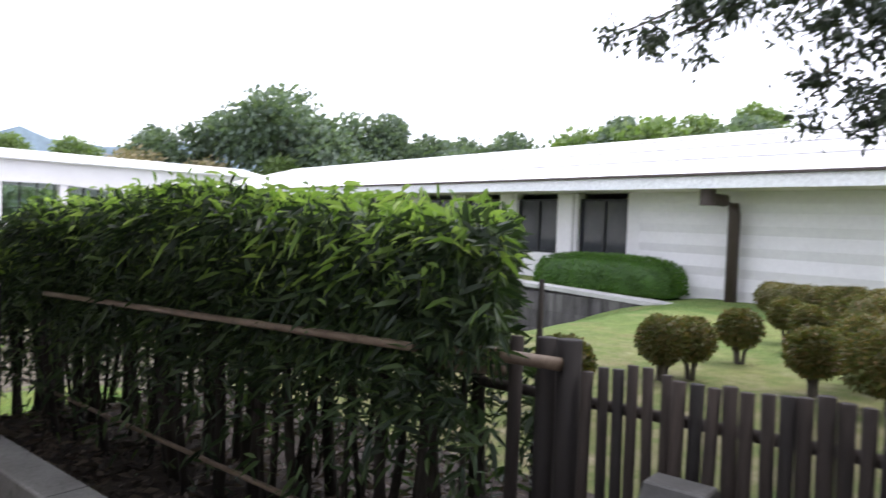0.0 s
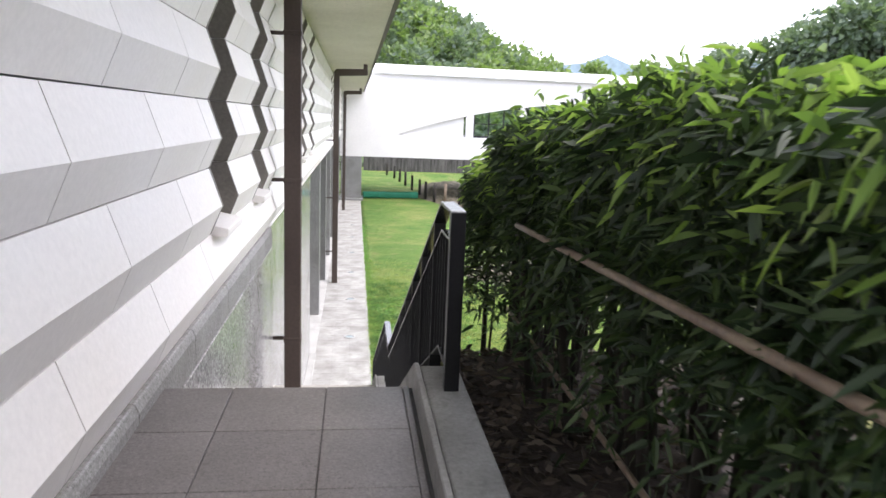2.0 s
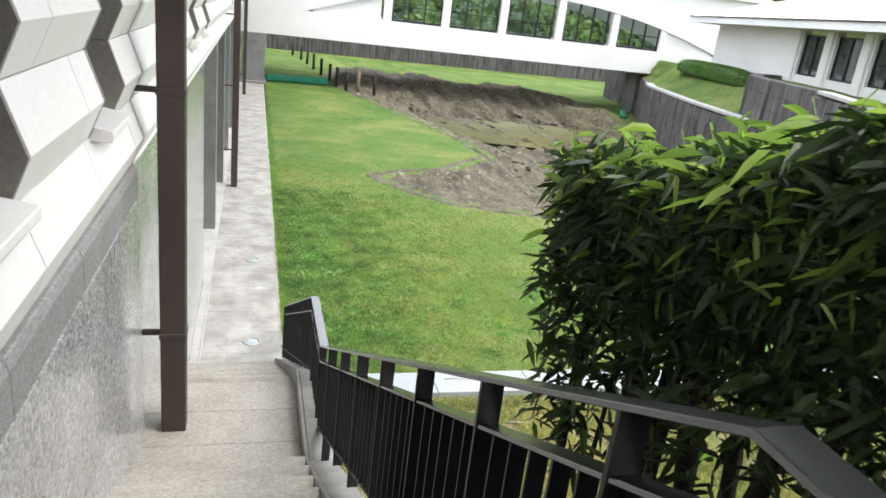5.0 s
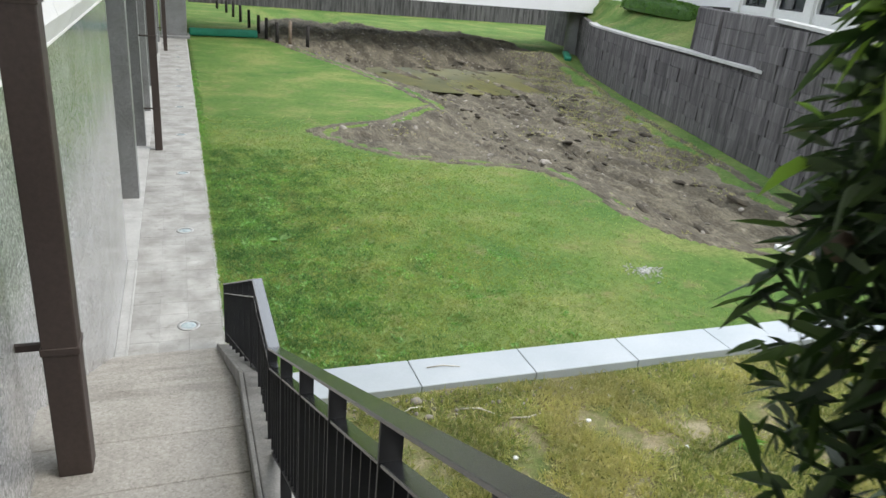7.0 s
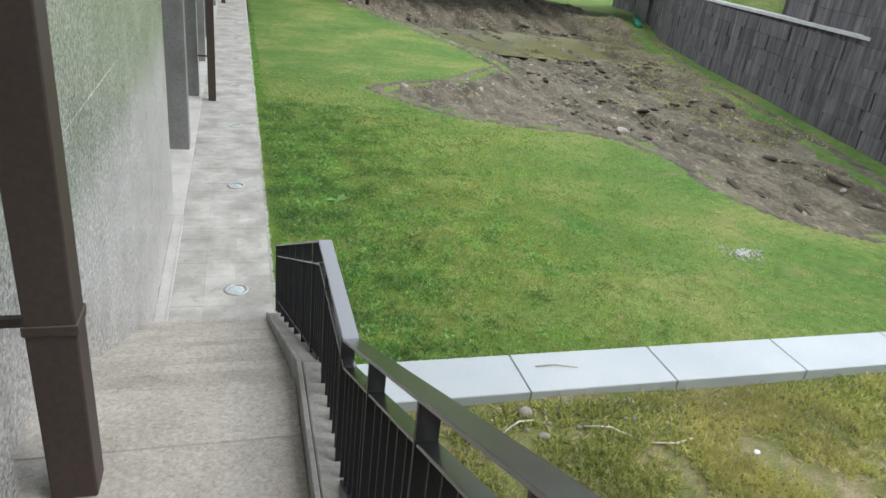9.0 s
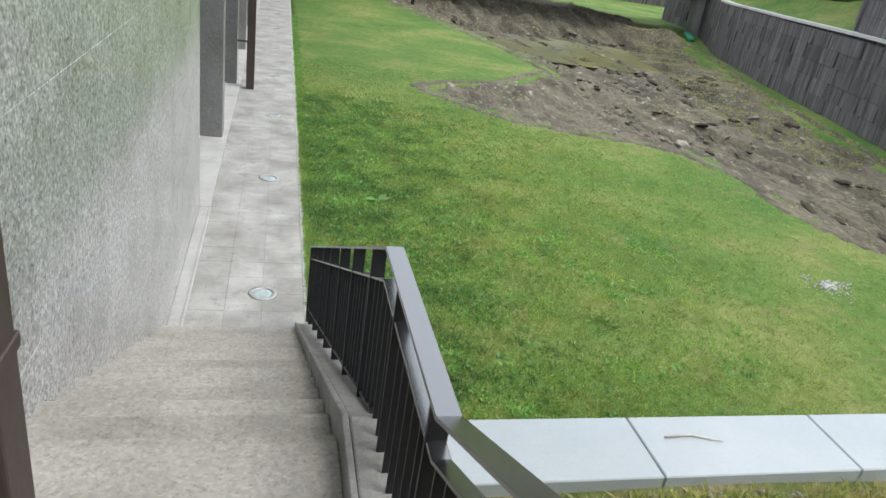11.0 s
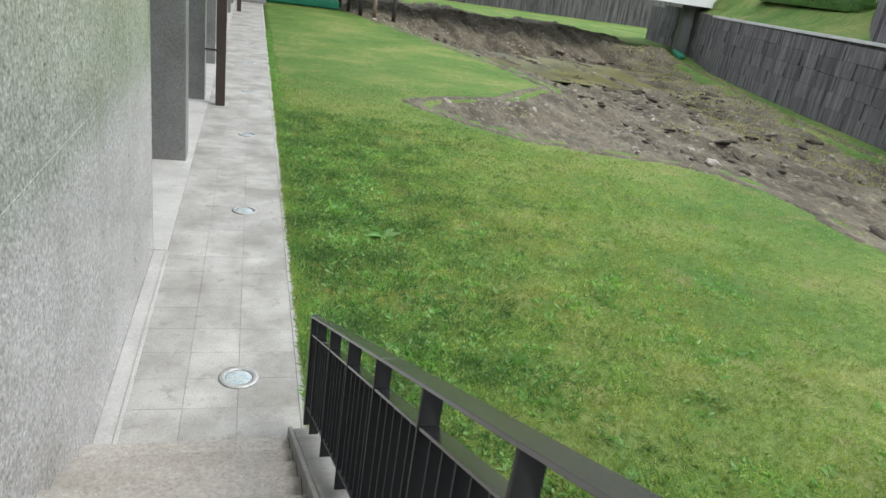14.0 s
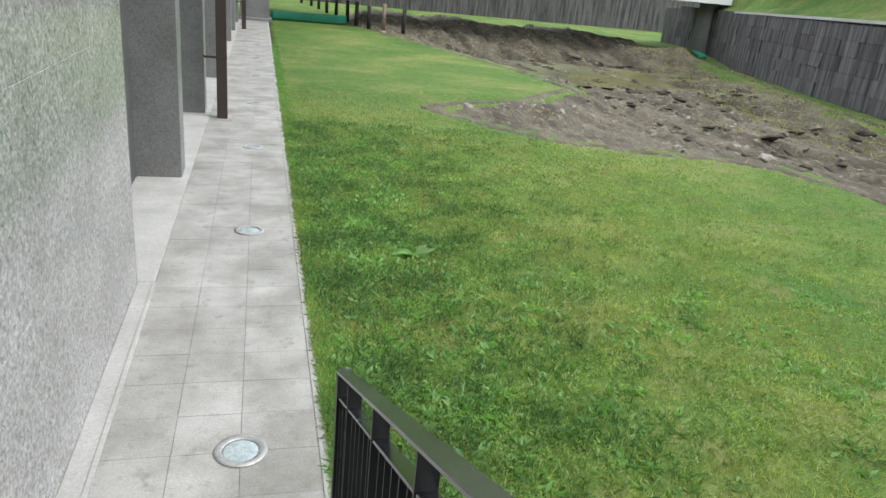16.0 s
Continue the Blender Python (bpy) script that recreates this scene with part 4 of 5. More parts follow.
for a, b in WIN:
    w = part("window", box(bmesh.new(), 0.2, a, 0.75, 0.24, b, 2.62), M_DARKGLASS, house)
    bm = bmesh.new()
    for q in (a, (a + b) / 2 - 0.04, b - 0.08):
        box(bm, 0.14, q, 0.75, 0.26, q + 0.08, 2.62)
    box(bm, 0.142, a, 0.75, 0.258, b, 0.83)
    box(bm, 0.142, a, 2.54, 0.258, b, 2.62)
    part("window_frame", bm, M_BLACK, w)
    part("column", soften(box(bmesh.new(), -0.12, b + 0.12, -0.6, 0.3, b + 0.70, 2.79), 0.03), M_WHITE, house)
for z in (-0.1, 0.48, 1.06, 1.64, 2.22):
    part("cladding_course", prism(bmesh.new(), [(0, z), (-0.05, z + 0.25), (0, z + 0.59)], "y", -40, WIN[0][0] - 0.5), M_WHITE, house)
part("eaves", box(bmesh.new(), -1.5, -42, 2.8, 0.4, 46, 2.9), M_SOFFIT, house, "pale soffit")
part("fascia", prism(bmesh.new(), [(-1.6, 2.8), (-1.5, 2.8), (-1.5, 3.16), (-1.6, 3.16)], "y", -42, 46), M_ROOF, house)
part("gutter", prism(bmesh.new(), [(-1.68, 3.12), (-1.6, 3.11), (-1.6, 3.185), (-1.68, 3.185)], "y", -42, 46), M_BROWN, house)
part("roof", prism(bmesh.new(), [(-1.62, 3.19), (6.5, 5.35), (14.6, 3.19), (14.6, 2.95), (-1.5, 2.95)], "y", -42, 46), M_ROOF, house, "long low white metal roof")
bm = bmesh.new()
for k in range(3):
    x = 0.5 + 2.3 * k
    box(bm, x, -42, 3.19 + (x + 1.62) * 0.266, x + 0.06, 46, 3.24 + (x + 1.62) * 0.266)
part("roof_seam", bm, M_CONC, house)
hp = thing("house_downpipe", "thick dark brown rainwater pipe on the white wall", "pipe", (21.70, 4.63, 4.3))
hp.rotation_euler = (0, 0, radians(-13.4))
part("pipe", tube(bmesh.new(), [(-0.16, 0, -0.2), (-0.16, 0, 2.3), (-0.24, 0, 2.5), (-0.45, 0.1, 2.64), (-0.95, 0.3, 2.68)], 0.16, 12), M_BROWN, hp, smooth=True)
part("outlet", tube(bmesh.new(), [(-0.95, 0.3, 2.5), (-0.95, 0.3, 2.92)], 0.2, 12), M_BROWN, hp)


# ---------------------------------------------------------------- retaining slabs on the bank
bank = thing("slab_coping", "row of pale blue-grey slabs capping the bank wall", "coping", (0, 0, 0), kind="structure")
cap_me = mesh_of("cap", soften(box(bmesh.new(), 0, 9.262, 2.34, 1.068, 9.685, 2.434), 0.006), M_SLAB)
for k in range(10):
    piece("cap", cap_me, bank, (4.10 + 1.074 * (k - 0), 0, 0.0))
part("bank_wall", box(bmesh.new(), 4.03, 9.3, -0.3, 14.7, 9.62, 2.335), M_CONC, bank, "plain concrete wall under the slabs")


# ---------------------------------------------------------------- plants
def lobes_points(rng, lobes, count, shell=0.75):
    """Points in the outer shells of several round lobes, and the ways outward."""
    vol = np.array([l[3] ** 2 for l in lobes])
    pick = rng.choice(len(lobes), count, p=vol / vol.sum())
    d = rng.normal(size=(count, 3))
    d /= np.linalg.norm(d, axis=1, keepdims=True)
    c = np.array([l[:3] for l in lobes])[pick]
    r = np.array([l[3] for l in lobes])[pick] * rng.uniform(shell, 1.08, count)
    return c + d * r[:, None] * np.array([1, 1, 0.95]), d


# clipped hedge of bamboo-leaved shrubs beside the landing
hedge = thing("hedge", "tall dense dark green hedge with bright young tips", "hedge", (4.65, 2.4, 4.6))
rng = np.random.default_rng(21)
HX0, HX1, HY0, HY1 = 4.22, 5.2, 0.0, 5.3


def hedge_top(x, y):
    return 6.18 + 0.09 * math.exp(-((y - 2.4) / 1.2) ** 2) - 0.38 * smoothstep(3.5, 5.3, y) + 0.09 * noise.noise((x * 2.2, y * 1.6, 3)) + 0.05 * noise.noise((x * 6, y * 6, 9))


pts, ways, ln = [], [], []
while len(pts) < 58000:
    x, y = rng.uniform(HX0, HX1), rng.uniform(HY0, HY1)
    top = hedge_top(x, y)
    z = 4.75 + (top - 4.75) * rng.random() ** 0.62
    near = 0.10 + 0.6 * (x - HX0) - 0.3 * smoothstep(5.7, 5.5, z)
    if y < near:
        continue
    d = min(x - HX0, HX1 - x, y - near, HY1 - y, (top - z))
    if rng.random() > math.exp(-d / 0.13) + 0.03:
        continue
    low = 0.13 + (0.27 if x > 4.8 else 0.0) + 0.4 * smoothstep(4.5, 5.2, y)
    if x < 4.7 and y < near + 0.3 and z < 5.75 + 0.1 * noise.noise((x * 6, y * 6, 1)):
        continue
    if rng.random() > low + 0.9 * smoothstep(5.25, 5.75, z + 0.25 * noise.noise((x * 2, y * 2, z))):
        continue
    bulge = 0.08 * noise.noise((x * 3, y * 2.4, z * 2.4))
    o = np.array([x - 4.75, (y - 2.4) * 0.15, 0.35])
    if x - HX0 < 0.25:
        o = np.array([-1, 0, 0.2])
    if HY1 - y < 0.2:
        o = np.array([0.0, 1, 0.2])
    o = o / np.linalg.norm(o)
    pts.append((x - 4.65 + bulge * o[0], y - 2.4 + bulge * o[1], z - 4.6))
    ways.append(o * 0.35 + rng.normal(size=3) * 0.75 + np.array([0, 0, -0.25]))
    ln.append(rng.uniform(0.045, 0.115))
ln = np.array(ln)
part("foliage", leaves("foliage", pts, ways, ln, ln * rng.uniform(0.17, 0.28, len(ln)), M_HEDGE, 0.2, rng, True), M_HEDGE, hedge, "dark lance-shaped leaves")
pts, ways, ln = [], [], []
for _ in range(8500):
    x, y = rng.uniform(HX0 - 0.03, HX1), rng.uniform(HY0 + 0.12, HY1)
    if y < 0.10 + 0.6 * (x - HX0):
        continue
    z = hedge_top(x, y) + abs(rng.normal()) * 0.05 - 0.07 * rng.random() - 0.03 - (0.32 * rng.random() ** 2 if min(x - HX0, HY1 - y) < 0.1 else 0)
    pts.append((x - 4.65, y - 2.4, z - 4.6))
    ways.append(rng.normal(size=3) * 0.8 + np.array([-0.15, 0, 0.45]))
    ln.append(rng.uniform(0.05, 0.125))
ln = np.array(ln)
part("young_foliage", leaves("young_foliage", pts, ways, ln, ln * rng.uniform(0.15, 0.24, len(ln)), M_HEDGETOP, 0.4, rng, True), M_HEDGETOP, hedge, "yellow-green young leaves, brightened in colour for the lit hedge top")
for k in range(16):
    x, y = rng.uniform(4.3, 5.1), rng.uniform(0.8, 5)
    b = Vector((x - 4.65, y - 2.4, hedge_top(x, y) - 4.65))
    tp, tw, tl = [], [], []
    hgt = rng.uniform(0.06, 0.20)
    for q in range(9):
        tp.append(tuple(b + Vector((0, 0, hgt * q / 9))))
        a = rng.uniform(0, 6.28)
        tw.append((math.cos(a), math.sin(a), 0.45))
        tl.append(rng.uniform(0.08, 0.15))
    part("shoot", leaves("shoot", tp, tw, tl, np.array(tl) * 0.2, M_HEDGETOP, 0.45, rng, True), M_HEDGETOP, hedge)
stems = [(x, y) for y in np.arange(0.5, 5.5, 0.2) for x in (4.5, 4.75, 5.02)]
for x, y in stems:
    x, y = x + rng.uniform(-0.1, 0.1), min(5.25, y + rng.uniform(-0.1, 0.1))
    r = rng.uniform(0.010, 0.03) * (1.3 if x > 4.5 else 0.9)
    z0 = ground_z(x, y)
    lean = rng.normal(size=2) * 0.05
    q = [(x - 4.65, y - 2.4, z0 - 4.65), (x - 4.65 + lean[0], y - 2.4 + lean[1], (z0 + 5.6) / 2 - 4.6), (x - 4.65 + lean[0] * 1.6, y - 2.4 + lean[1] * 1.2, hedge_top(x, y) - 0.3 - 4.6)]
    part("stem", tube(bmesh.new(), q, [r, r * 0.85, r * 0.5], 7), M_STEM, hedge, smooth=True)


def bamboo(name_label, a, b, r):
    """A bamboo pole with swollen nodes."""
    a, b = Vector(a), Vector(b)
    length = (b - a).length
    n_k = max(2, int(length / 0.28))
    pts_, rad = [], []
    for k in range(n_k):
        for f, s in ((0.0, 1.12), (0.04, 1.0), (0.96, 1.0)):
            pts_.append(tuple((b - a) * ((k + f) / n_k)))
            rad.append(r * s * (1 - 0.12 * k / n_k))
    ob = tagged(new("bamboo_pole", mesh_of("bamboo_pole", tube(bmesh.new(), pts_, rad, 10), M_BAMBOO, True)), name_label, "pole", "bamboo poles along the hedge")
    ob.location = a
    return ob


bamboo("pale dry bamboo pole tied along the hedge", (4.20, 0.42, 5.755), (4.20, 3.48, 5.655), 0.016)
bamboo("thin bamboo pole low in the hedge", (4.3, 0.2, 4.985), (4.42, 4.6, 4.93), 0.013)
bamboo("dry bamboo pole across the end of the hedge", (4.28, 5.25, 5.38), (5.3, 5.3, 5.33), 0.022)

# fence of round posts and split slats beyond the hedge
fence = thing("fence", "rustic fence of weathered round posts and split slats", "fence", (4.5, 0.09, 4.64))
rng = np.random.default_rng(5)
for dy, r, h in ((-0.01, 0.038, 1.16), (-0.10, 0.044, 1.165), (0.11, 0.026, 1.15)):
    part("post", tube(bmesh.new(), [(0, dy, 0), (rng.uniform(-0.01, 0.01), dy, h * 0.5), (rng.uniform(-0.01, 0.01), dy, h)], [r * 1.05, r * 0.97, r], 12), M_DARKWOOD if r > 0.03 else M_WOOD, fence, smooth=True)
for k in range(48):
    y = -0.175 - 0.050 * k
    w = rng.uniform(0.018, 0.025)
    h = 1.09 + 0.0012 * k + rng.uniform(-0.022, 0.022)
    xs, sway = 0.018 * (k % 2), rng.uniform(-0.008, 0.008, 3)
    part("slat", tube(bmesh.new(), [(xs, y, 0.02), (xs + sway[0], y + sway[1], h * 0.55), (xs - sway[1], y + sway[2], h)], [w, w * 0.93, w * 0.97], 8), M_DARKWOOD if k % 5 == 2 else M_WOOD, fence, smooth=True)
for z in (0.5, 0.95):
    part("rail", tube(bmesh.new(), [(0.052, 0.3, z), (0.055, -1.0, z + 0.01), (0.05, -2.4, z)], 0.02, 8), M_WOOD, fence, smooth=True)
bamboo("short bamboo rail bound to the fence post", (4.41, 0.45, 5.725), (4.42, -0.03, 5.735), 0.024)
bamboo("short bamboo rail below another at the fence post", (4.41, 0.46, 5.66), (4.43, 0.20, 5.675), 0.019)
lan = thing("garden_lantern", "small grey box lantern beside the fence slats", "lantern", (4.34, -0.46, 4.52))
part("body", soften(box(bmesh.new(), -0.07, -0.07, 0.55, 0.07, 0.07, 0.9), 0.01), M_CAGE, lan)
part("stake", tube(bmesh.new(), [(0, 0, -0.05), (0, 0, 0.56)], 0.02, 8), M_DARKWOOD, lan)
part("cap", soften(prism(bmesh.new(), [(-0.09, 0.9), (0.09, 0.9), (0.05, 0.96), (-0.05, 0.96)], "y", -0.09, 0.09), 0.006), M_CAGE, lan)


rng = np.random.default_rng(33)
k = 5200
x, y = 3.98 + 2.0 * rng.random(k) ** 1.2, rng.uniform(-1.2, 5.2, k)
z = np.array([ground_z(max(a, 3.97), b) for a, b in zip(x, y)]) + 0.05 + 0.03 * rng.random(k)
a = rng.uniform(0, 6.283, k)
l = rng.uniform(0.05, 0.12, k)
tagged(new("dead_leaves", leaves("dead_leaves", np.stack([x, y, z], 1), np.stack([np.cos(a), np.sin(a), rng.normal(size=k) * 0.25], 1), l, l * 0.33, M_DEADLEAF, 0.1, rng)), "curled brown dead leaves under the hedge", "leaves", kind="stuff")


# clipped ball bushes
def ball_bush(rng, radius, trunk):
    """A clipped round crown of small leaves on a few thin stems."""
    lobes = [(0, 0, trunk + radius * 0.85, radius)] + [(rng.normal() * radius * 0.2, rng.normal() * radius * 0.2, trunk + radius * 0.85, radius * 0.9) for _ in range(3)]
    p, w = lobes_points(rng, lobes, 7000, 0.84)
    l = rng.uniform(0.025, 0.055, 7000)
    t = thing("topiary", "clipped round bush with reddish-brown tips on thin stems", "bush", (0, 0, 0), "clipped bushes on the lawn")
    part("crown", leaves("crown", p, w + rng.normal(size=(7000, 3)) * 0.8, l, l * 0.6, M_TOPIARY, 0.1, rng), M_TOPIARY, t)
    bm = bmesh.new()
    bmesh.ops.create_icosphere(bm, subdivisions=3, radius=radius * 0.9, matrix=pose(0, 0, trunk + radius * 0.85))
    for v in bm.verts:
        v.co += v.co.normalized() * 0.03 * noise.noise(v.co * 9)
    part("inner_crown", bm, M_TOPIARY, t, smooth=True)
    for k in range(4):
        a = rng.uniform(0, 6.28)
        part("stem", tube(bmesh.new(), [(0.03 * math.cos(a), 0.03 * math.sin(a), -0.05), (0.05 * math.cos(a), 0.05 * math.sin(a), trunk * 0.6), (0.16 * math.cos(a), 0.16 * math.sin(a), trunk + radius * 0.5)], [0.028, 0.022, 0.014], 6), M_BARK, t)
    return t


rng = np.random.default_rng(31)
kinds = [ball_bush(rng, 0.245, 0.22), ball_bush(rng, 0.225, 0.23), ball_bush(rng, 0.31, 0.2)]
spots = [(7.6, 1.75, 1), (9.4, 1.62, 0), (9.7, 1.42, 1), (11.0, 1.32, 1), (13.1, 1.32, 1), (12.4, 0.88, 1), (17.0, 2.5, 2), (16.7, 2.1, 2), (16.6, 1.75, 2), (16.5, 1.35, 2), (15.6, 0.9, 2),
         (14.3, 0.62, 0), (13.2, 0.3, 2), (12.0, 0.28, 1), (14.5, 0.1, 2), (15.5, 0.45, 2), (10.6, -0.1, 2), (9.6, -0.35, 2), (12.5, -0.35, 2), (9.9, 0.3, 0)]
for i, (x, y, k) in enumerate(spots):
    m = pose(x, y, ground_z(x, y), 0, 0, 47 * i)
    if i in (0, 1, 6):
        kinds[k].matrix_basis = m
    else:
        copy_thing(kinds[k], m)


def leafy_box(name, label, at, size, count, material, seed, turn=0.0):
    """A clipped hedge block with rounded shoulders."""
    rng = np.random.default_rng(seed)
    t = thing(name, label, "hedge", at)
    t.rotation_euler = (0, 0, turn)
    sx, sy, sz = size
    d = rng.normal(size=(count, 3))
    d /= (np.abs(d) ** 4).sum(1, keepdims=True) ** 0.25
    d[:, 2] = np.abs(d[:, 2])
    p = d * np.array([sx / 2, sy / 2, sz]) * rng.uniform(0.93, 1.03, (count, 1))
    l = rng.uniform(0.05, 0.1, count)
    part("foliage", leaves("foliage", p, d + rng.normal(size=(count, 3)) * 0.6, l, l * 0.55, material, 0.1, rng), material, t)
    bm = bmesh.new()
    bmesh.ops.create_icosphere(bm, subdivisions=4, radius=1)
    for v in bm.verts:
        c = v.co
        k = (abs(c.x) ** 4 + abs(c.y) ** 4 + abs(c.z) ** 4) ** 0.25
        v.co = Vector((c.x / k * sx / 2, c.y / k * sy / 2, max(-0.1, c.z / k * sz))) * 0.94
    part("inner_foliage", bm, material, t, smooth=True)
    return t


leafy_box("box_hedge", "bright green clipped hedge below dark windows", (21.9, 8.4, 4.3), (1.4, 4.6, 1.0), 9000, M_BOX, 41)
leafy_box("box_hedge", "long green clipped hedge below the house at the terrace top", (29.6, 40.8, 4.2), (1.2, 11.0, 0.75), 9000, M_BOX, 42, radians(-13.4))


def tree(seed, height, spread, leaf, count, material, label, trunk_r=0.25):
    """Tapered trunk, limbs, and an uneven crown of many small leaf clumps."""
    rng = np.random.default_rng(seed)
    t = thing("tree", label, "tree", (0, 0, 0), "far trees")
    bm = bmesh.new()
    tube(bm, [(0, 0, -0.3), (rng.normal() * 0.2, rng.normal() * 0.2, height * 0.35), (rng.normal() * 0.4, rng.normal() * 0.4, height * 0.75)], [trunk_r, trunk_r * 0.7, trunk_r * 0.3], 9)
    lobes = []
    for k in range(11):
        a, f = rng.uniform(0, 6.28), rng.uniform(0.35, 0.92)
        rr = spread * (0.25 + 0.75 * math.sin(math.pi * min(1, f + 0.05))) * rng.uniform(0.3, 0.8)
        c = (rr * math.cos(a), rr * math.sin(a), height * f)
        lobes.append((*c, spread * rng.uniform(0.28, 0.5)))
        tube(bm, [(0, 0, height * f * 0.55), (c[0] * 0.5, c[1] * 0.5, height * f * 0.8), c], [trunk_r * 0.4, trunk_r * 0.25, trunk_r * 0.1], 5)
    part("trunk", bm, M_BARK, t, smooth=True)
    p, w = lobes_points(rng, lobes, count, 0.45)
    l = rng.uniform(leaf * 0.6, leaf * 1.4, count)
    part("crown", leaves("crown", p, w + rng.normal(size=(count, 3)) * 0.9, l, l * 0.75, material, 0.1, rng), material, t)
    return t


TREES = [tree(51, 17, 7.5, 0.7, 5200, M_HAZETREE, "tall dark green broadleaf tree beyond the roofs, paled by painted haze"), tree(52, 11, 5, 0.55, 3800, M_TREE2, "light green round tree beyond the roofs"),
         tree(53, 9, 6, 0.55, 3500, M_TREE3, "tree with rusty autumn leaves beyond the roofs"), tree(54, 13, 5.5, 0.6, 4200, M_HAZETREE, "dark green tree with open crown beyond the roofs, paled by painted haze")]
grove = [(88, 108, 2, 0, 1.25), (79, 118, 4, 3, 1.1), (72, 128, 3, 3, 1.0), (66, 122, 3, 2, 1.0), (74, 112, 2, 2, 0.95), (82, 103, 2, 1, 0.9), (96, 101, 2, 0, 1.05), (103, 98, 6, 3, 1.15), (110, 92, 7, 3, 1.1),
         (116, 84, 9, 1, 0.95), (122, 78, 10, 3, 0.95), (128, 70, 13, 1, 1.0), (133, 62, 14, 3, 1.1), (138, 55, 16, 0, 0.85), (140, 47, 18, 1, 1.1), (143, 38, 18, 1, 1.2), (58, 130, 2, 1, 1.0), (50, 140, 4, 1, 0.9), (92, 116, 2, 3, 1.2), (118, 96, 4, 3, 1.0), (110, 101, 2, 3, 1.3), (111, 89, 2, 3, 1.3), (108, 80, 2, 3, 1.24), (111, 70, 2, 3, 1.33), (110, 60, 2, 1, 1.55), (112, 51, 2, 3, 1.36), (109, 43, 2, 1, 1.6), (113, 33, 2, 3, 1.38)]
for i, (x, y, z, k, s) in enumerate(grove):
    z -= 5.5 * smoothstep(98, 112, x) + 2.5 * smoothstep(112, 140, x)
    m = pose(x, y, z, 0, 0, 53 * i) @ Matrix.Scale(s * 1.4, 4)
    if i in (0, 1, 3, 5):
        TREES[k].matrix_basis = m
    else:
        c = copy_thing(TREES[k], pose(x, y, z, 0, 0, 53 * i))
        c.scale = (s * 1.4,) * 3

# wooded hill beyond the wing
hv, hf = [], []
NXH, NYH = 60, 24


def hill_z(x, y):
    u = (x + 25) / 110
    return max(-2.0, 34 * math.exp(-u * u * 2.2) * smoothstep(92, 150, y) + 2.5 * noise.noise((x * 0.03, y * 0.03, 0)))


for j in range(NYH):
    for i in range(NXH):
        x, y = -120 + 5 * i, 90 + 6 * j
        hv.append((x, y, hill_z(x, y)))
for j in range(NYH - 1):
    for i in range(NXH - 1):
        hf.append((j * NXH + i, j * NXH + i + 1, (j + 1) * NXH + i + 1, (j + 1) * NXH + i))
tagged(new("hill", raw_mesh("hill", hv, hf, M_HILL, True)), "low wooded hill beyond the buildings", "hill", kind="structure")
rng = np.random.default_rng(61)
pts, ways, ln = [], [], []
for _ in range(900):
    x, y = rng.uniform(-60, 85), rng.uniform(95, 175)
    z = hill_z(x, y)
    if z < 1.5:
        continue
    s = rng.uniform(2.2, 4.2)
    d = rng.normal(size=(70, 3))
    d /= np.linalg.norm(d, axis=1, keepdims=True)
    d[:, 2] = np.abs(d[:, 2])
    pts.append(np.array([x, y, z + s * 0.4]) + d * s * np.array([1, 1, 1.1]) * rng.uniform(0.7, 1.05, (70, 1)))
    ways.append(d + rng.normal(size=(70, 3)) * 0.6)
    ln.append(rng.uniform(0.7, 1.5, 70))
pts, ways, ln = np.concatenate(pts), np.concatenate(ways), np.concatenate(ln)
h_ = len(pts) // 2
tagged(new("far_woods", leaves("far_woods", pts[:h_], ways[:h_], ln[:h_], ln[:h_] * 0.8, M_TREE2, 0.1, rng)), "light green woodland on the hill", "woods", kind="stuff")
tagged(new("far_woods", leaves("far_woods", pts[h_:], ways[h_:], ln[h_:], ln[h_:] * 0.8, M_HAZETREE, 0.1, rng)), "dark green woodland on the hill, paled by painted haze", "woods", kind="stuff")
mv = []
for i in range(41):
    a = radians(-10 + 70 * i / 40)
    mv += [(900 * math.sin(a), 900 * math.cos(a), -5), (900 * math.sin(a), 900 * math.cos(a), 82 + 34 * noise.noise((i * 0.33, 0, 0)) + 14 * noise.noise((i * 1.1, 4, 0)))]
tagged(new("backdrop", raw_mesh("backdrop", mv, [(2 * i, 2 * i + 2, 2 * i + 3, 2 * i + 1) for i in range(40)], M_MOUNT)), "hazy blue mountain ridge on the horizon", "mountain", kind="structure")

# tree whose branches hang over the fence
over = thing("overhanging_tree", "tree with drooping dark leafy branches over the fence", "tree", (10.5, -2.95, 4.36))
rng = np.random.default_rng(71)
part("trunk", tube(bmesh.new(), [(0, 0, -0.2), (-0.1, 0.1, 1.6), (-0.3, 0.4, 3.4), (-0.5, 0.9, 5.0)], [0.2, 0.17, 0.14, 0.1], 12), M_BARK, over, smooth=True)
tips = [(-2.6, 4.4, 3.45), (-2.6, 4.0, 3.35), (-2.6, 3.6, 3.5), (-2.6, 3.15, 3.35), (-2.6, 2.9, 2.95), (-2.6, 2.75, 2.62), (-2.6, 2.5, 2.7), (-2.6, 2.6, 3.2), (-2.4, 3.4, 3.8), (-2.4, 2.7, 3.75)]
pts, ways = [], []
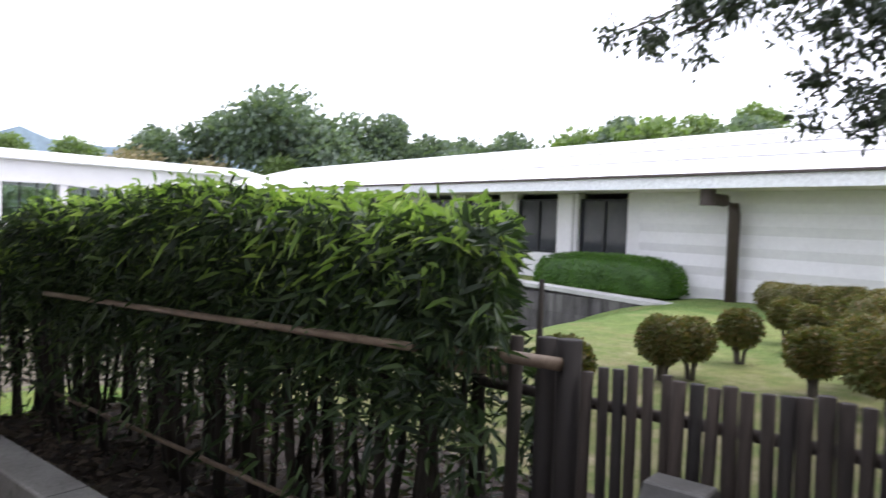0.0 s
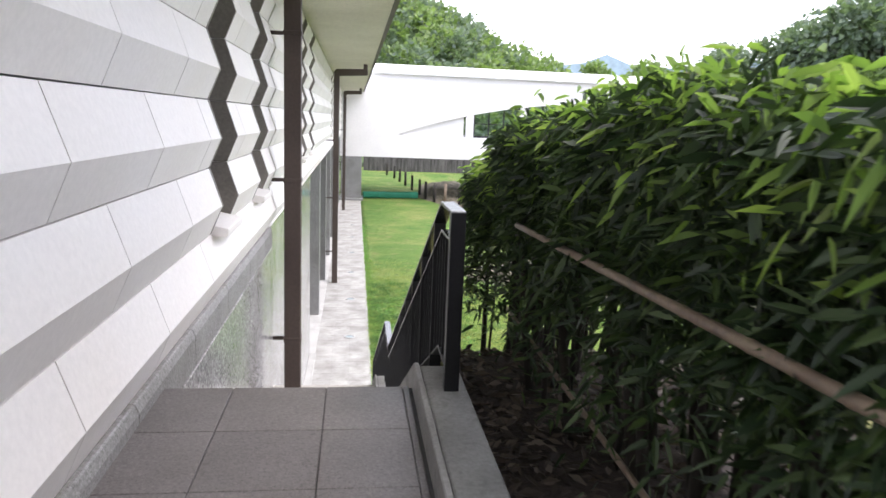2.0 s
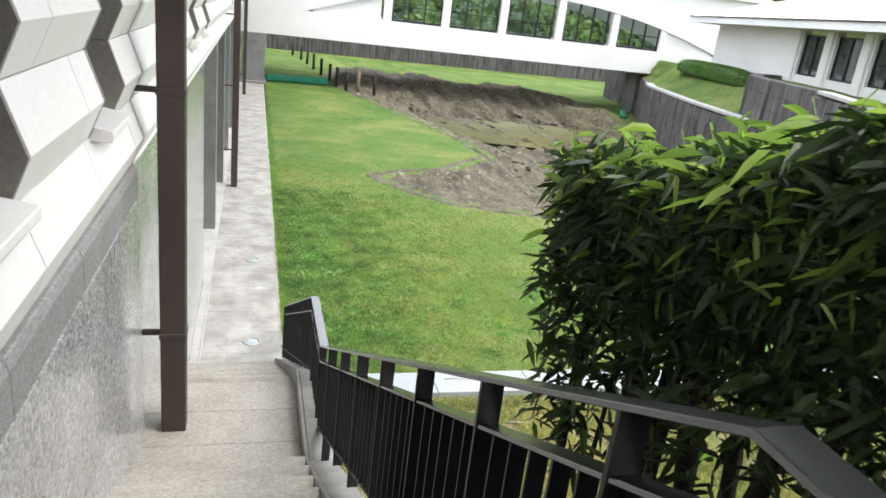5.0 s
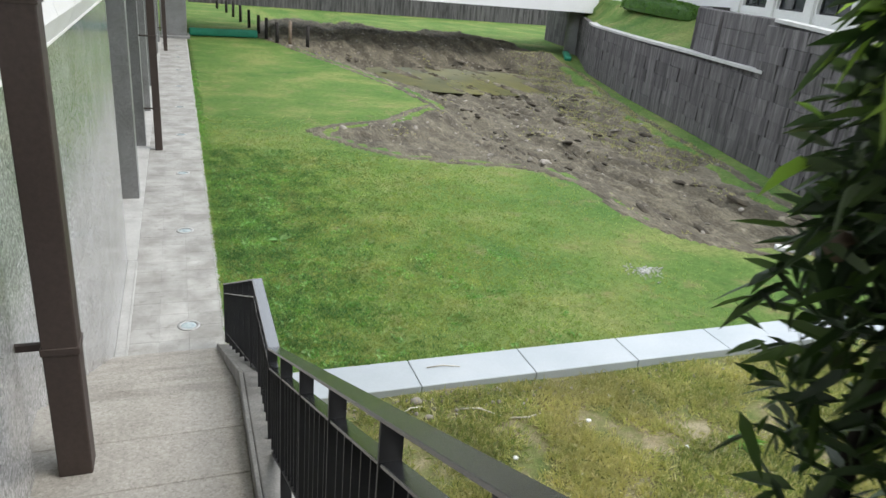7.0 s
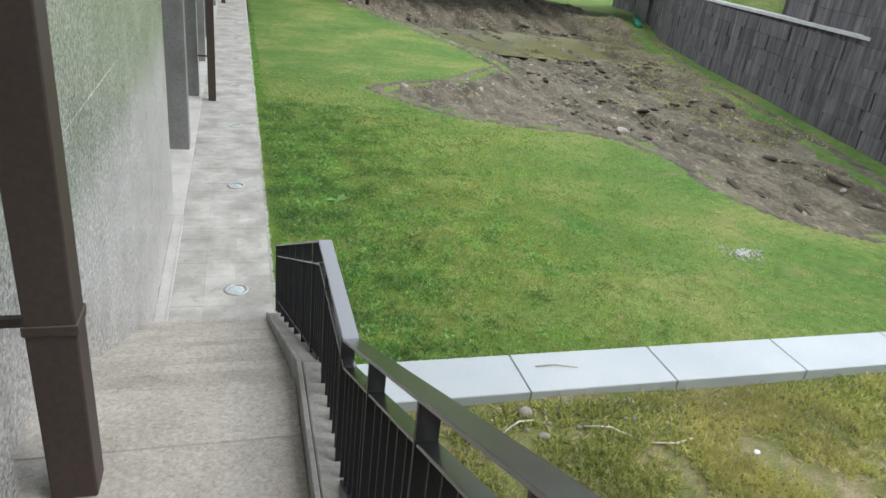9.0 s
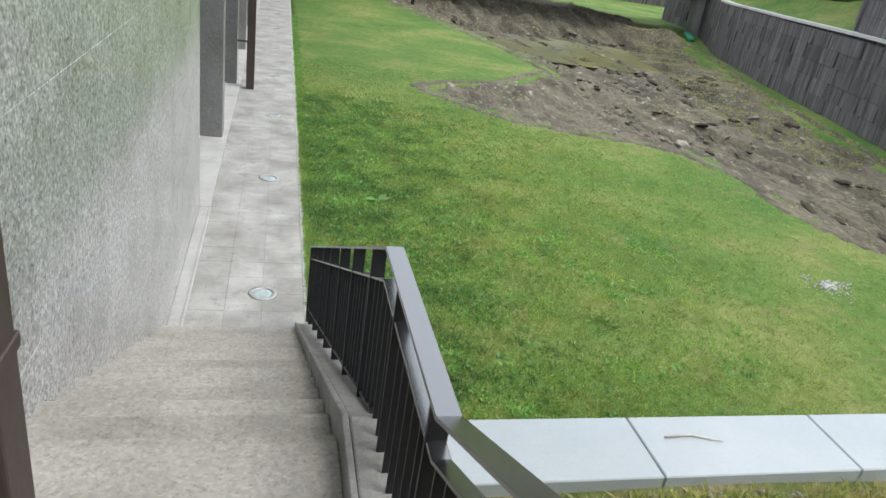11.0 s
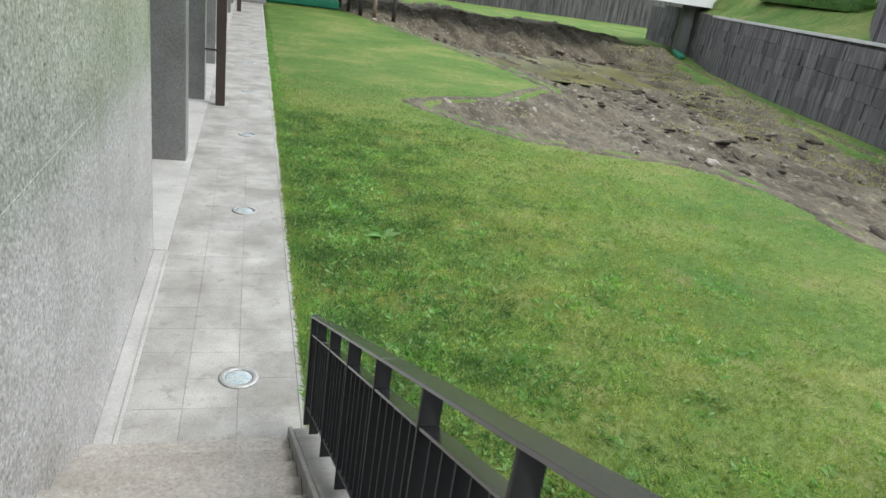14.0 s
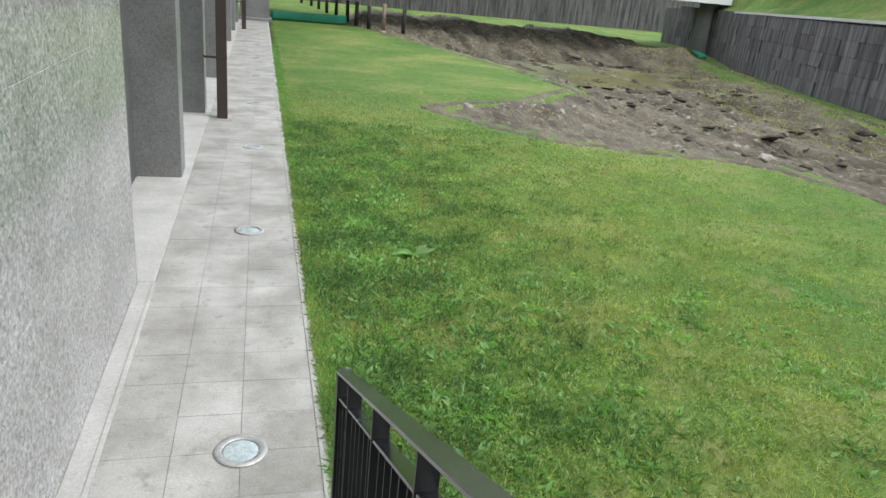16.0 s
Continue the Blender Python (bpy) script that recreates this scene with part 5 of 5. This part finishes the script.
for tx in tips:
    t_ = Vector(tx)
    m_ = Vector((-0.4, 0.7, 4.1)).lerp(t_, 0.5) + Vector((0.1, -0.3, 0.75))
    part("limb", tube(bmesh.new(), [(-0.35, 0.5, 3.8), tuple(m_), tuple(t_)], [0.05, 0.028, 0.008], 6), M_BARK, over, smooth=True)
    for c in range(11):
        f = 1.02 - 0.9 * (c / 11) ** 1.3
        cq = np.array(m_.lerp(t_, f)) + rng.normal(size=3) * np.array([0.14, 0.14, 0.09])
        for _ in range(rng.integers(60, 110)):
            pts.append(cq + rng.normal(size=3) * 0.065)
            ways.append(rng.normal(size=3) + np.array([-0.2, 0.2, -0.5]))
ln = rng.uniform(0.05, 0.085, len(pts))
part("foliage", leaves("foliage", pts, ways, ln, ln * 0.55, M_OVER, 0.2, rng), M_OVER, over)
# upper crown out of view, added to shade the fence, hedge and landing
crown = [(-0.5, 0.8, 6.2, 1.5), (-2.4, 2.0, 5.7, 1.2), (-3.6, 3.4, 5.6, 1.1), (0.8, 2.4, 6.0, 1.4), (-1.2, -1.2, 6.0, 1.5), (-3.2, 0.2, 6.3, 1.3)]
for cx, cy, cz, cr in crown:
    part("limb", tube(bmesh.new(), [(-0.4, 0.7, 4.4), (cx * 0.6, cy * 0.6, cz - 0.5), (cx, cy, cz)], [0.06, 0.04, 0.012], 6), M_BARK, over, smooth=True)
p_, w_ = lobes_points(rng, crown, 9000, 0.3)
l_ = rng.uniform(0.09, 0.16, 9000)
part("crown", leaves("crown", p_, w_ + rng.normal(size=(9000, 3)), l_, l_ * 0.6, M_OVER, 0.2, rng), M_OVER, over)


# ---------------------------------------------------------------- grass blades and weeds
def grass(name, label, rng, count, spot, height, width, material, tuft=3):
    b = []
    while len(b) < count:
        q = spot(rng)
        if q:
            b.append(q)
    b = np.repeat(np.array(b), tuft, 0)
    k = len(b)
    b[:, :2] += rng.normal(size=(k, 2)) * 0.018
    w = rng.normal(size=(k, 3)) * 0.5 + np.array([0, 0, 0.8])
    l = rng.uniform(height * 0.5, height * 1.3, k)
    return tagged(new(name, leaves(name, b, w, l, np.full(k, width) * rng.uniform(0.7, 1.3, k), material, 0.2, rng)), label, "grass", kind="stuff")


def lawn_spot(r):
    u = r.random() ** 1.4
    y = 9.75 + 21 * u
    x = 3.92 + 12.5 * r.random() ** 1.5
    if r.random() > math.exp(-(max(0.0, x - 5.5 - (y - 9.8) * 0.25) / 4.0) ** 2 - (max(0.0, y - 20) / 6.5) ** 2):
        return None
    if noise.noise((x * 1.3, y * 1.3, 2)) < r.uniform(-1.0, 0.2) or inside_dirt(x, y) > -0.2:
        return None
    return (x, y, ground_z(x, y) - 0.005)


def bank_spot(r):
    x, y = r.uniform(4.05, 10.5), r.uniform(5.3, 9.2)
    if noise.noise((x * 1.9 + y * 1.3, y * 1.9 - x * 1.3, 7)) + 0.5 * noise.noise((x * 4 - y * 5, y * 4 + x * 5, 9)) < r.uniform(-0.45, 0.35):
        return None
    return (x, y, ground_z(x, y) - 0.005)


def edge_spot(r):
    y = 14.6 + 26 * r.random() ** 1.6
    x = 3.925 + abs(r.normal()) * 0.09
    if noise.noise((x, y * 1.4, 12)) < r.uniform(-0.6, 0.4):
        return None
    return (x, y, -0.005)


grass("grass", "short green lawn grass with paler tips", np.random.default_rng(81), 85000, lawn_spot, 0.068, 0.0115, M_GRASS)
grass("dry_grass", "dry yellow-green grass on the bank", np.random.default_rng(82), 46000, bank_spot, 0.08, 0.011, M_DRYGRASS)
grass("grass", "ragged grass along the path edge", np.random.default_rng(83), 5200, edge_spot, 0.09, 0.012, M_WEED)


def rough_spot(r):
    y = 10.0 + 16 * r.random() ** 1.3
    x = 3.95 + abs(r.normal()) * (1.1 + 0.06 * (y - 10))
    if noise.noise((x * 1.7, y * 1.7, 21)) < r.uniform(-0.35, 0.45) or inside_dirt(x, y) > -0.2:
        return None
    return (x, y, ground_z(x, y) - 0.005)


def soil_spot(r):
    x, y = r.uniform(9, 29), r.uniform(14.5, 54)
    d = inside_dirt(x, y)
    if d < 0.1:
        return None
    bank = 1.0 if (d < 3.2 and x > 19.0 and y > 24) else 0.05 if d < 0.5 else 0.0
    if r.random() > bank + 0.75 * max(0.0, noise.noise((x * 0.6, y * 0.35, 17)) - 0.22):
        return None
    return (x, y, dirt_z(x, y) - 0.01)


grass("grass", "sparse olive weeds on the bare soil and its bank", np.random.default_rng(86), 5200, soil_spot, 0.13, 0.02, M_DRYGRASS, 4)
grass("grass", "longer dark green tufts along the path", np.random.default_rng(85), 15000, rough_spot, 0.10, 0.011, M_TUFT, 4)
rng = np.random.default_rng(84)
pts, ways, ln = [], [], []
for _ in range(1700):
    if rng.random() < 0.6:
        cx, cy = 4.05 + abs(rng.normal()) * 1.1, rng.uniform(11, 24)
    else:
        cx, cy = rng.uniform(4.5, 10), rng.uniform(10.0, 18)
        if noise.noise((cx * 0.8, cy * 0.8, 31)) < 0.05:
            continue
    if inside_dirt(cx, cy) > -0.2:
        continue
    for q in range(rng.integers(5, 13)):
        a = rng.uniform(0, 6.28)
        pts.append((cx + 0.05 * rng.normal(), cy + 0.05 * rng.normal(), 0.01))
        ways.append((math.cos(a), math.sin(a), rng.uniform(0.3, 1.3)))
        ln.append(rng.uniform(0.05, 0.13))
ln = np.array(ln)
tagged(new("weeds", leaves("weeds", pts, ways, ln, ln * 0.35, M_WEED, 0.2, rng)), "broad-leaved weeds scattered in the lawn", "weeds", kind="stuff")


def rosette(at, size, label):
    rng = np.random.default_rng(int(at[0] * 100))
    k = 16
    a = rng.uniform(0, 6.28, k)
    w = np.stack([np.cos(a), np.sin(a), rng.uniform(0.25, 0.8, k)], 1)
    l = rng.uniform(0.6, 1.1, k) * size
    ob = new("weed", leaves("weed", np.zeros((k, 3)), w, l, l * 0.3, M_WEED, 0.25, rng))
    ob.location = at
    return tagged(ob, label, "weed")


rosette((7.5, 8.05, ground_z(7.5, 8.05)), 0.22, "pale green leafy weed in the dry grass")
rosette((5.2, 18.6, 0.02), 0.3, "bright green weed clump in the lawn")
rosette((4.6, 19.6, 0.02), 0.24, "bright green weed clump near the path")


# ---------------------------------------------------------------- small loose things
def lump(name, label, category, at, size, material, seed):
    bm = bmesh.new()
    bmesh.ops.create_icosphere(bm, subdivisions=2, radius=1.0, matrix=Matrix.Diagonal((*size, 1)))
    for v in bm.verts:
        v.co += v.co * 0.25 * noise.noise(v.co * (3 / max(size)) + Vector((seed, 0, 0)))
    ob = new(name, mesh_of(name, bm, material, True))
    ob.location = at
    return tagged(ob, label, category)


lump("pebble", "rounded grey pebble by the slabs", "stone", (5.08, 9.12, ground_z(5.08, 9.12) + 0.02), (0.05, 0.04, 0.035), M_ROCK, 1)
lump("pebble", "small pale pebble in the dry grass", "stone", (5.12, 8.9, ground_z(5.12, 8.9) + 0.015), (0.04, 0.03, 0.025), M_ROCK, 2)
for k, (x, y) in enumerate(((6.4, 8.6), (7.0, 8.1), (6.8, 8.9), (6.0, 8.0), (5.6, 8.3), (7.7, 8.7))):
    lump("pebble", "small pale stone chip in the dry grass", "stone", (x, y, ground_z(x, y) + 0.008), (0.025, 0.02, 0.012), M_PLASTIC, 3 + k)
rng = np.random.default_rng(91)


def stick(label, a, b, r, bend):
    a, b = Vector(a), Vector(b)
    m = (a + b) / 2 + Vector(bend)
    ob = new("stick", mesh_of("stick", tube(bmesh.new(), [(0, 0, 0), tuple(m - a), tuple(b - a)], [r, r * 0.9, r * 0.5], 7), M_BLEACH, True))
    ob.location = a
    return tagged(ob, label, "stick")


for a, b, bend in (((4.85, 8.95), (5.12, 9.05), (0.02, 0.03, 0.02)), ((5.75, 8.75), (6.05, 8.76), (0, -0.04, 0.01)), ((5.4, 8.95), (5.7, 8.78), (0, 0.03, 0.02))):
    stick("dry bleached stick in the grass", (*a, ground_z(*a) + 0.015), (*b, ground_z(*b) + 0.015), 0.007, bend)
stick("dry twig lying on the slab", (5.3, 9.52, 2.442), (5.6, 9.48, 2.442), 0.006, (0.0, 0.03, 0.0))
bm = bmesh.new()
for k in range(170):
    a, r = rng.uniform(0, 6.28), abs(rng.normal()) * 0.2
    s = rng.uniform(0.012, 0.024)
    bmesh.ops.create_icosphere(bm, subdivisions=1, radius=s, matrix=pose(r * math.cos(a) * 1.3, r * math.sin(a), s * 0.35, 30, 20, 60))
gr = tagged(new("gravel", mesh_of("gravel", bm, M_CONC)), "small heap of white gravel on the lawn", "gravel", kind="stuff")
gr.location = (12.55, 15.95, 0.02)
ob = tagged(new("concrete_block", mesh_of("concrete_block", soften(box(bmesh.new(), -0.42, -0.11, 0, 0.42, 0.11, 0.14), 0.015, 2), M_PLASTIC)), "white concrete block lying at the edge of the soil", "block")
ob.location, ob.rotation_euler = (17.3, 16.6, dirt_z(17.3, 16.6) + 0.01), (0, 0, radians(-22))

bm = bmesh.new()
for k in range(260):
    x, y = 4.15 + 6 * rng.random() ** 1.6, 9.2 - abs(rng.normal()) * 0.14
    s = rng.uniform(0.008, 0.022)
    bmesh.ops.create_icosphere(bm, subdivisions=1, radius=s, matrix=pose(x, y, ground_z(x, y) + s * 0.3, rng.uniform(0, 90), 20, 60))
tagged(new("grit", mesh_of("grit", bm, M_ROCK)), "pale grit and stone chips along the slabs", "gravel", kind="stuff")

# stakes, fallen rails and green netting far along the lawn
rng = np.random.default_rng(95)
for k, (x, y, h, m_) in enumerate(((7.6, 74, 1.3, 0), (7.9, 70, 1.3, 0), (8.2, 66, 1.3, 0), (8.5, 62, 1.3, 0), (8.8, 58, 1.3, 0), (9.0, 55, 1.4, 0), (9.5, 53.2, 1.3, 0), (10.2, 52.4, 1.5, 1), (11.2, 51.6, 1.35, 0), (7.0, 78, 1.3, 0))):
    st = tagged(new("stake", mesh_of("stake", tube(bmesh.new(), [(0, 0, -0.2), (rng.uniform(-0.04, 0.04), 0, h)], [0.12, 0.11], 8), M_BAMBOO if m_ else M_DARKWOOD, True)), "pale bare stake in the soil" if m_ else "dark wooden stake at the edge of the lawn", "stake", "stakes along the lawn")
    st.location = (x, y, 0)
net = new("green_net", mesh_of("green_net", soften(box(bmesh.new(), 0, 0, 0, 4.4, 0.35, 0.55), 0.12, 3), M_NET, True))
net.location, net.rotation_euler = (4.1, 54.6, 0.0), (0, 0, 0.12)
for v in net.data.vertices:
    v.co.z += 0.12 * noise.noise(v.co * 1.7)
tagged(net, "rolled dark green netting laid across the grass", "netting")
net2 = new("green_net", mesh_of("green_net", soften(box(bmesh.new(), 0, 0, 0, 4.5, 0.5, 0.3), 0.1, 3), M_NET, True))
net2.location, net2.rotation_euler = (30.2, 50.9, 0.0), (0, 0, 1.11)
tagged(net2, "dark green netting along the stone wall", "netting")
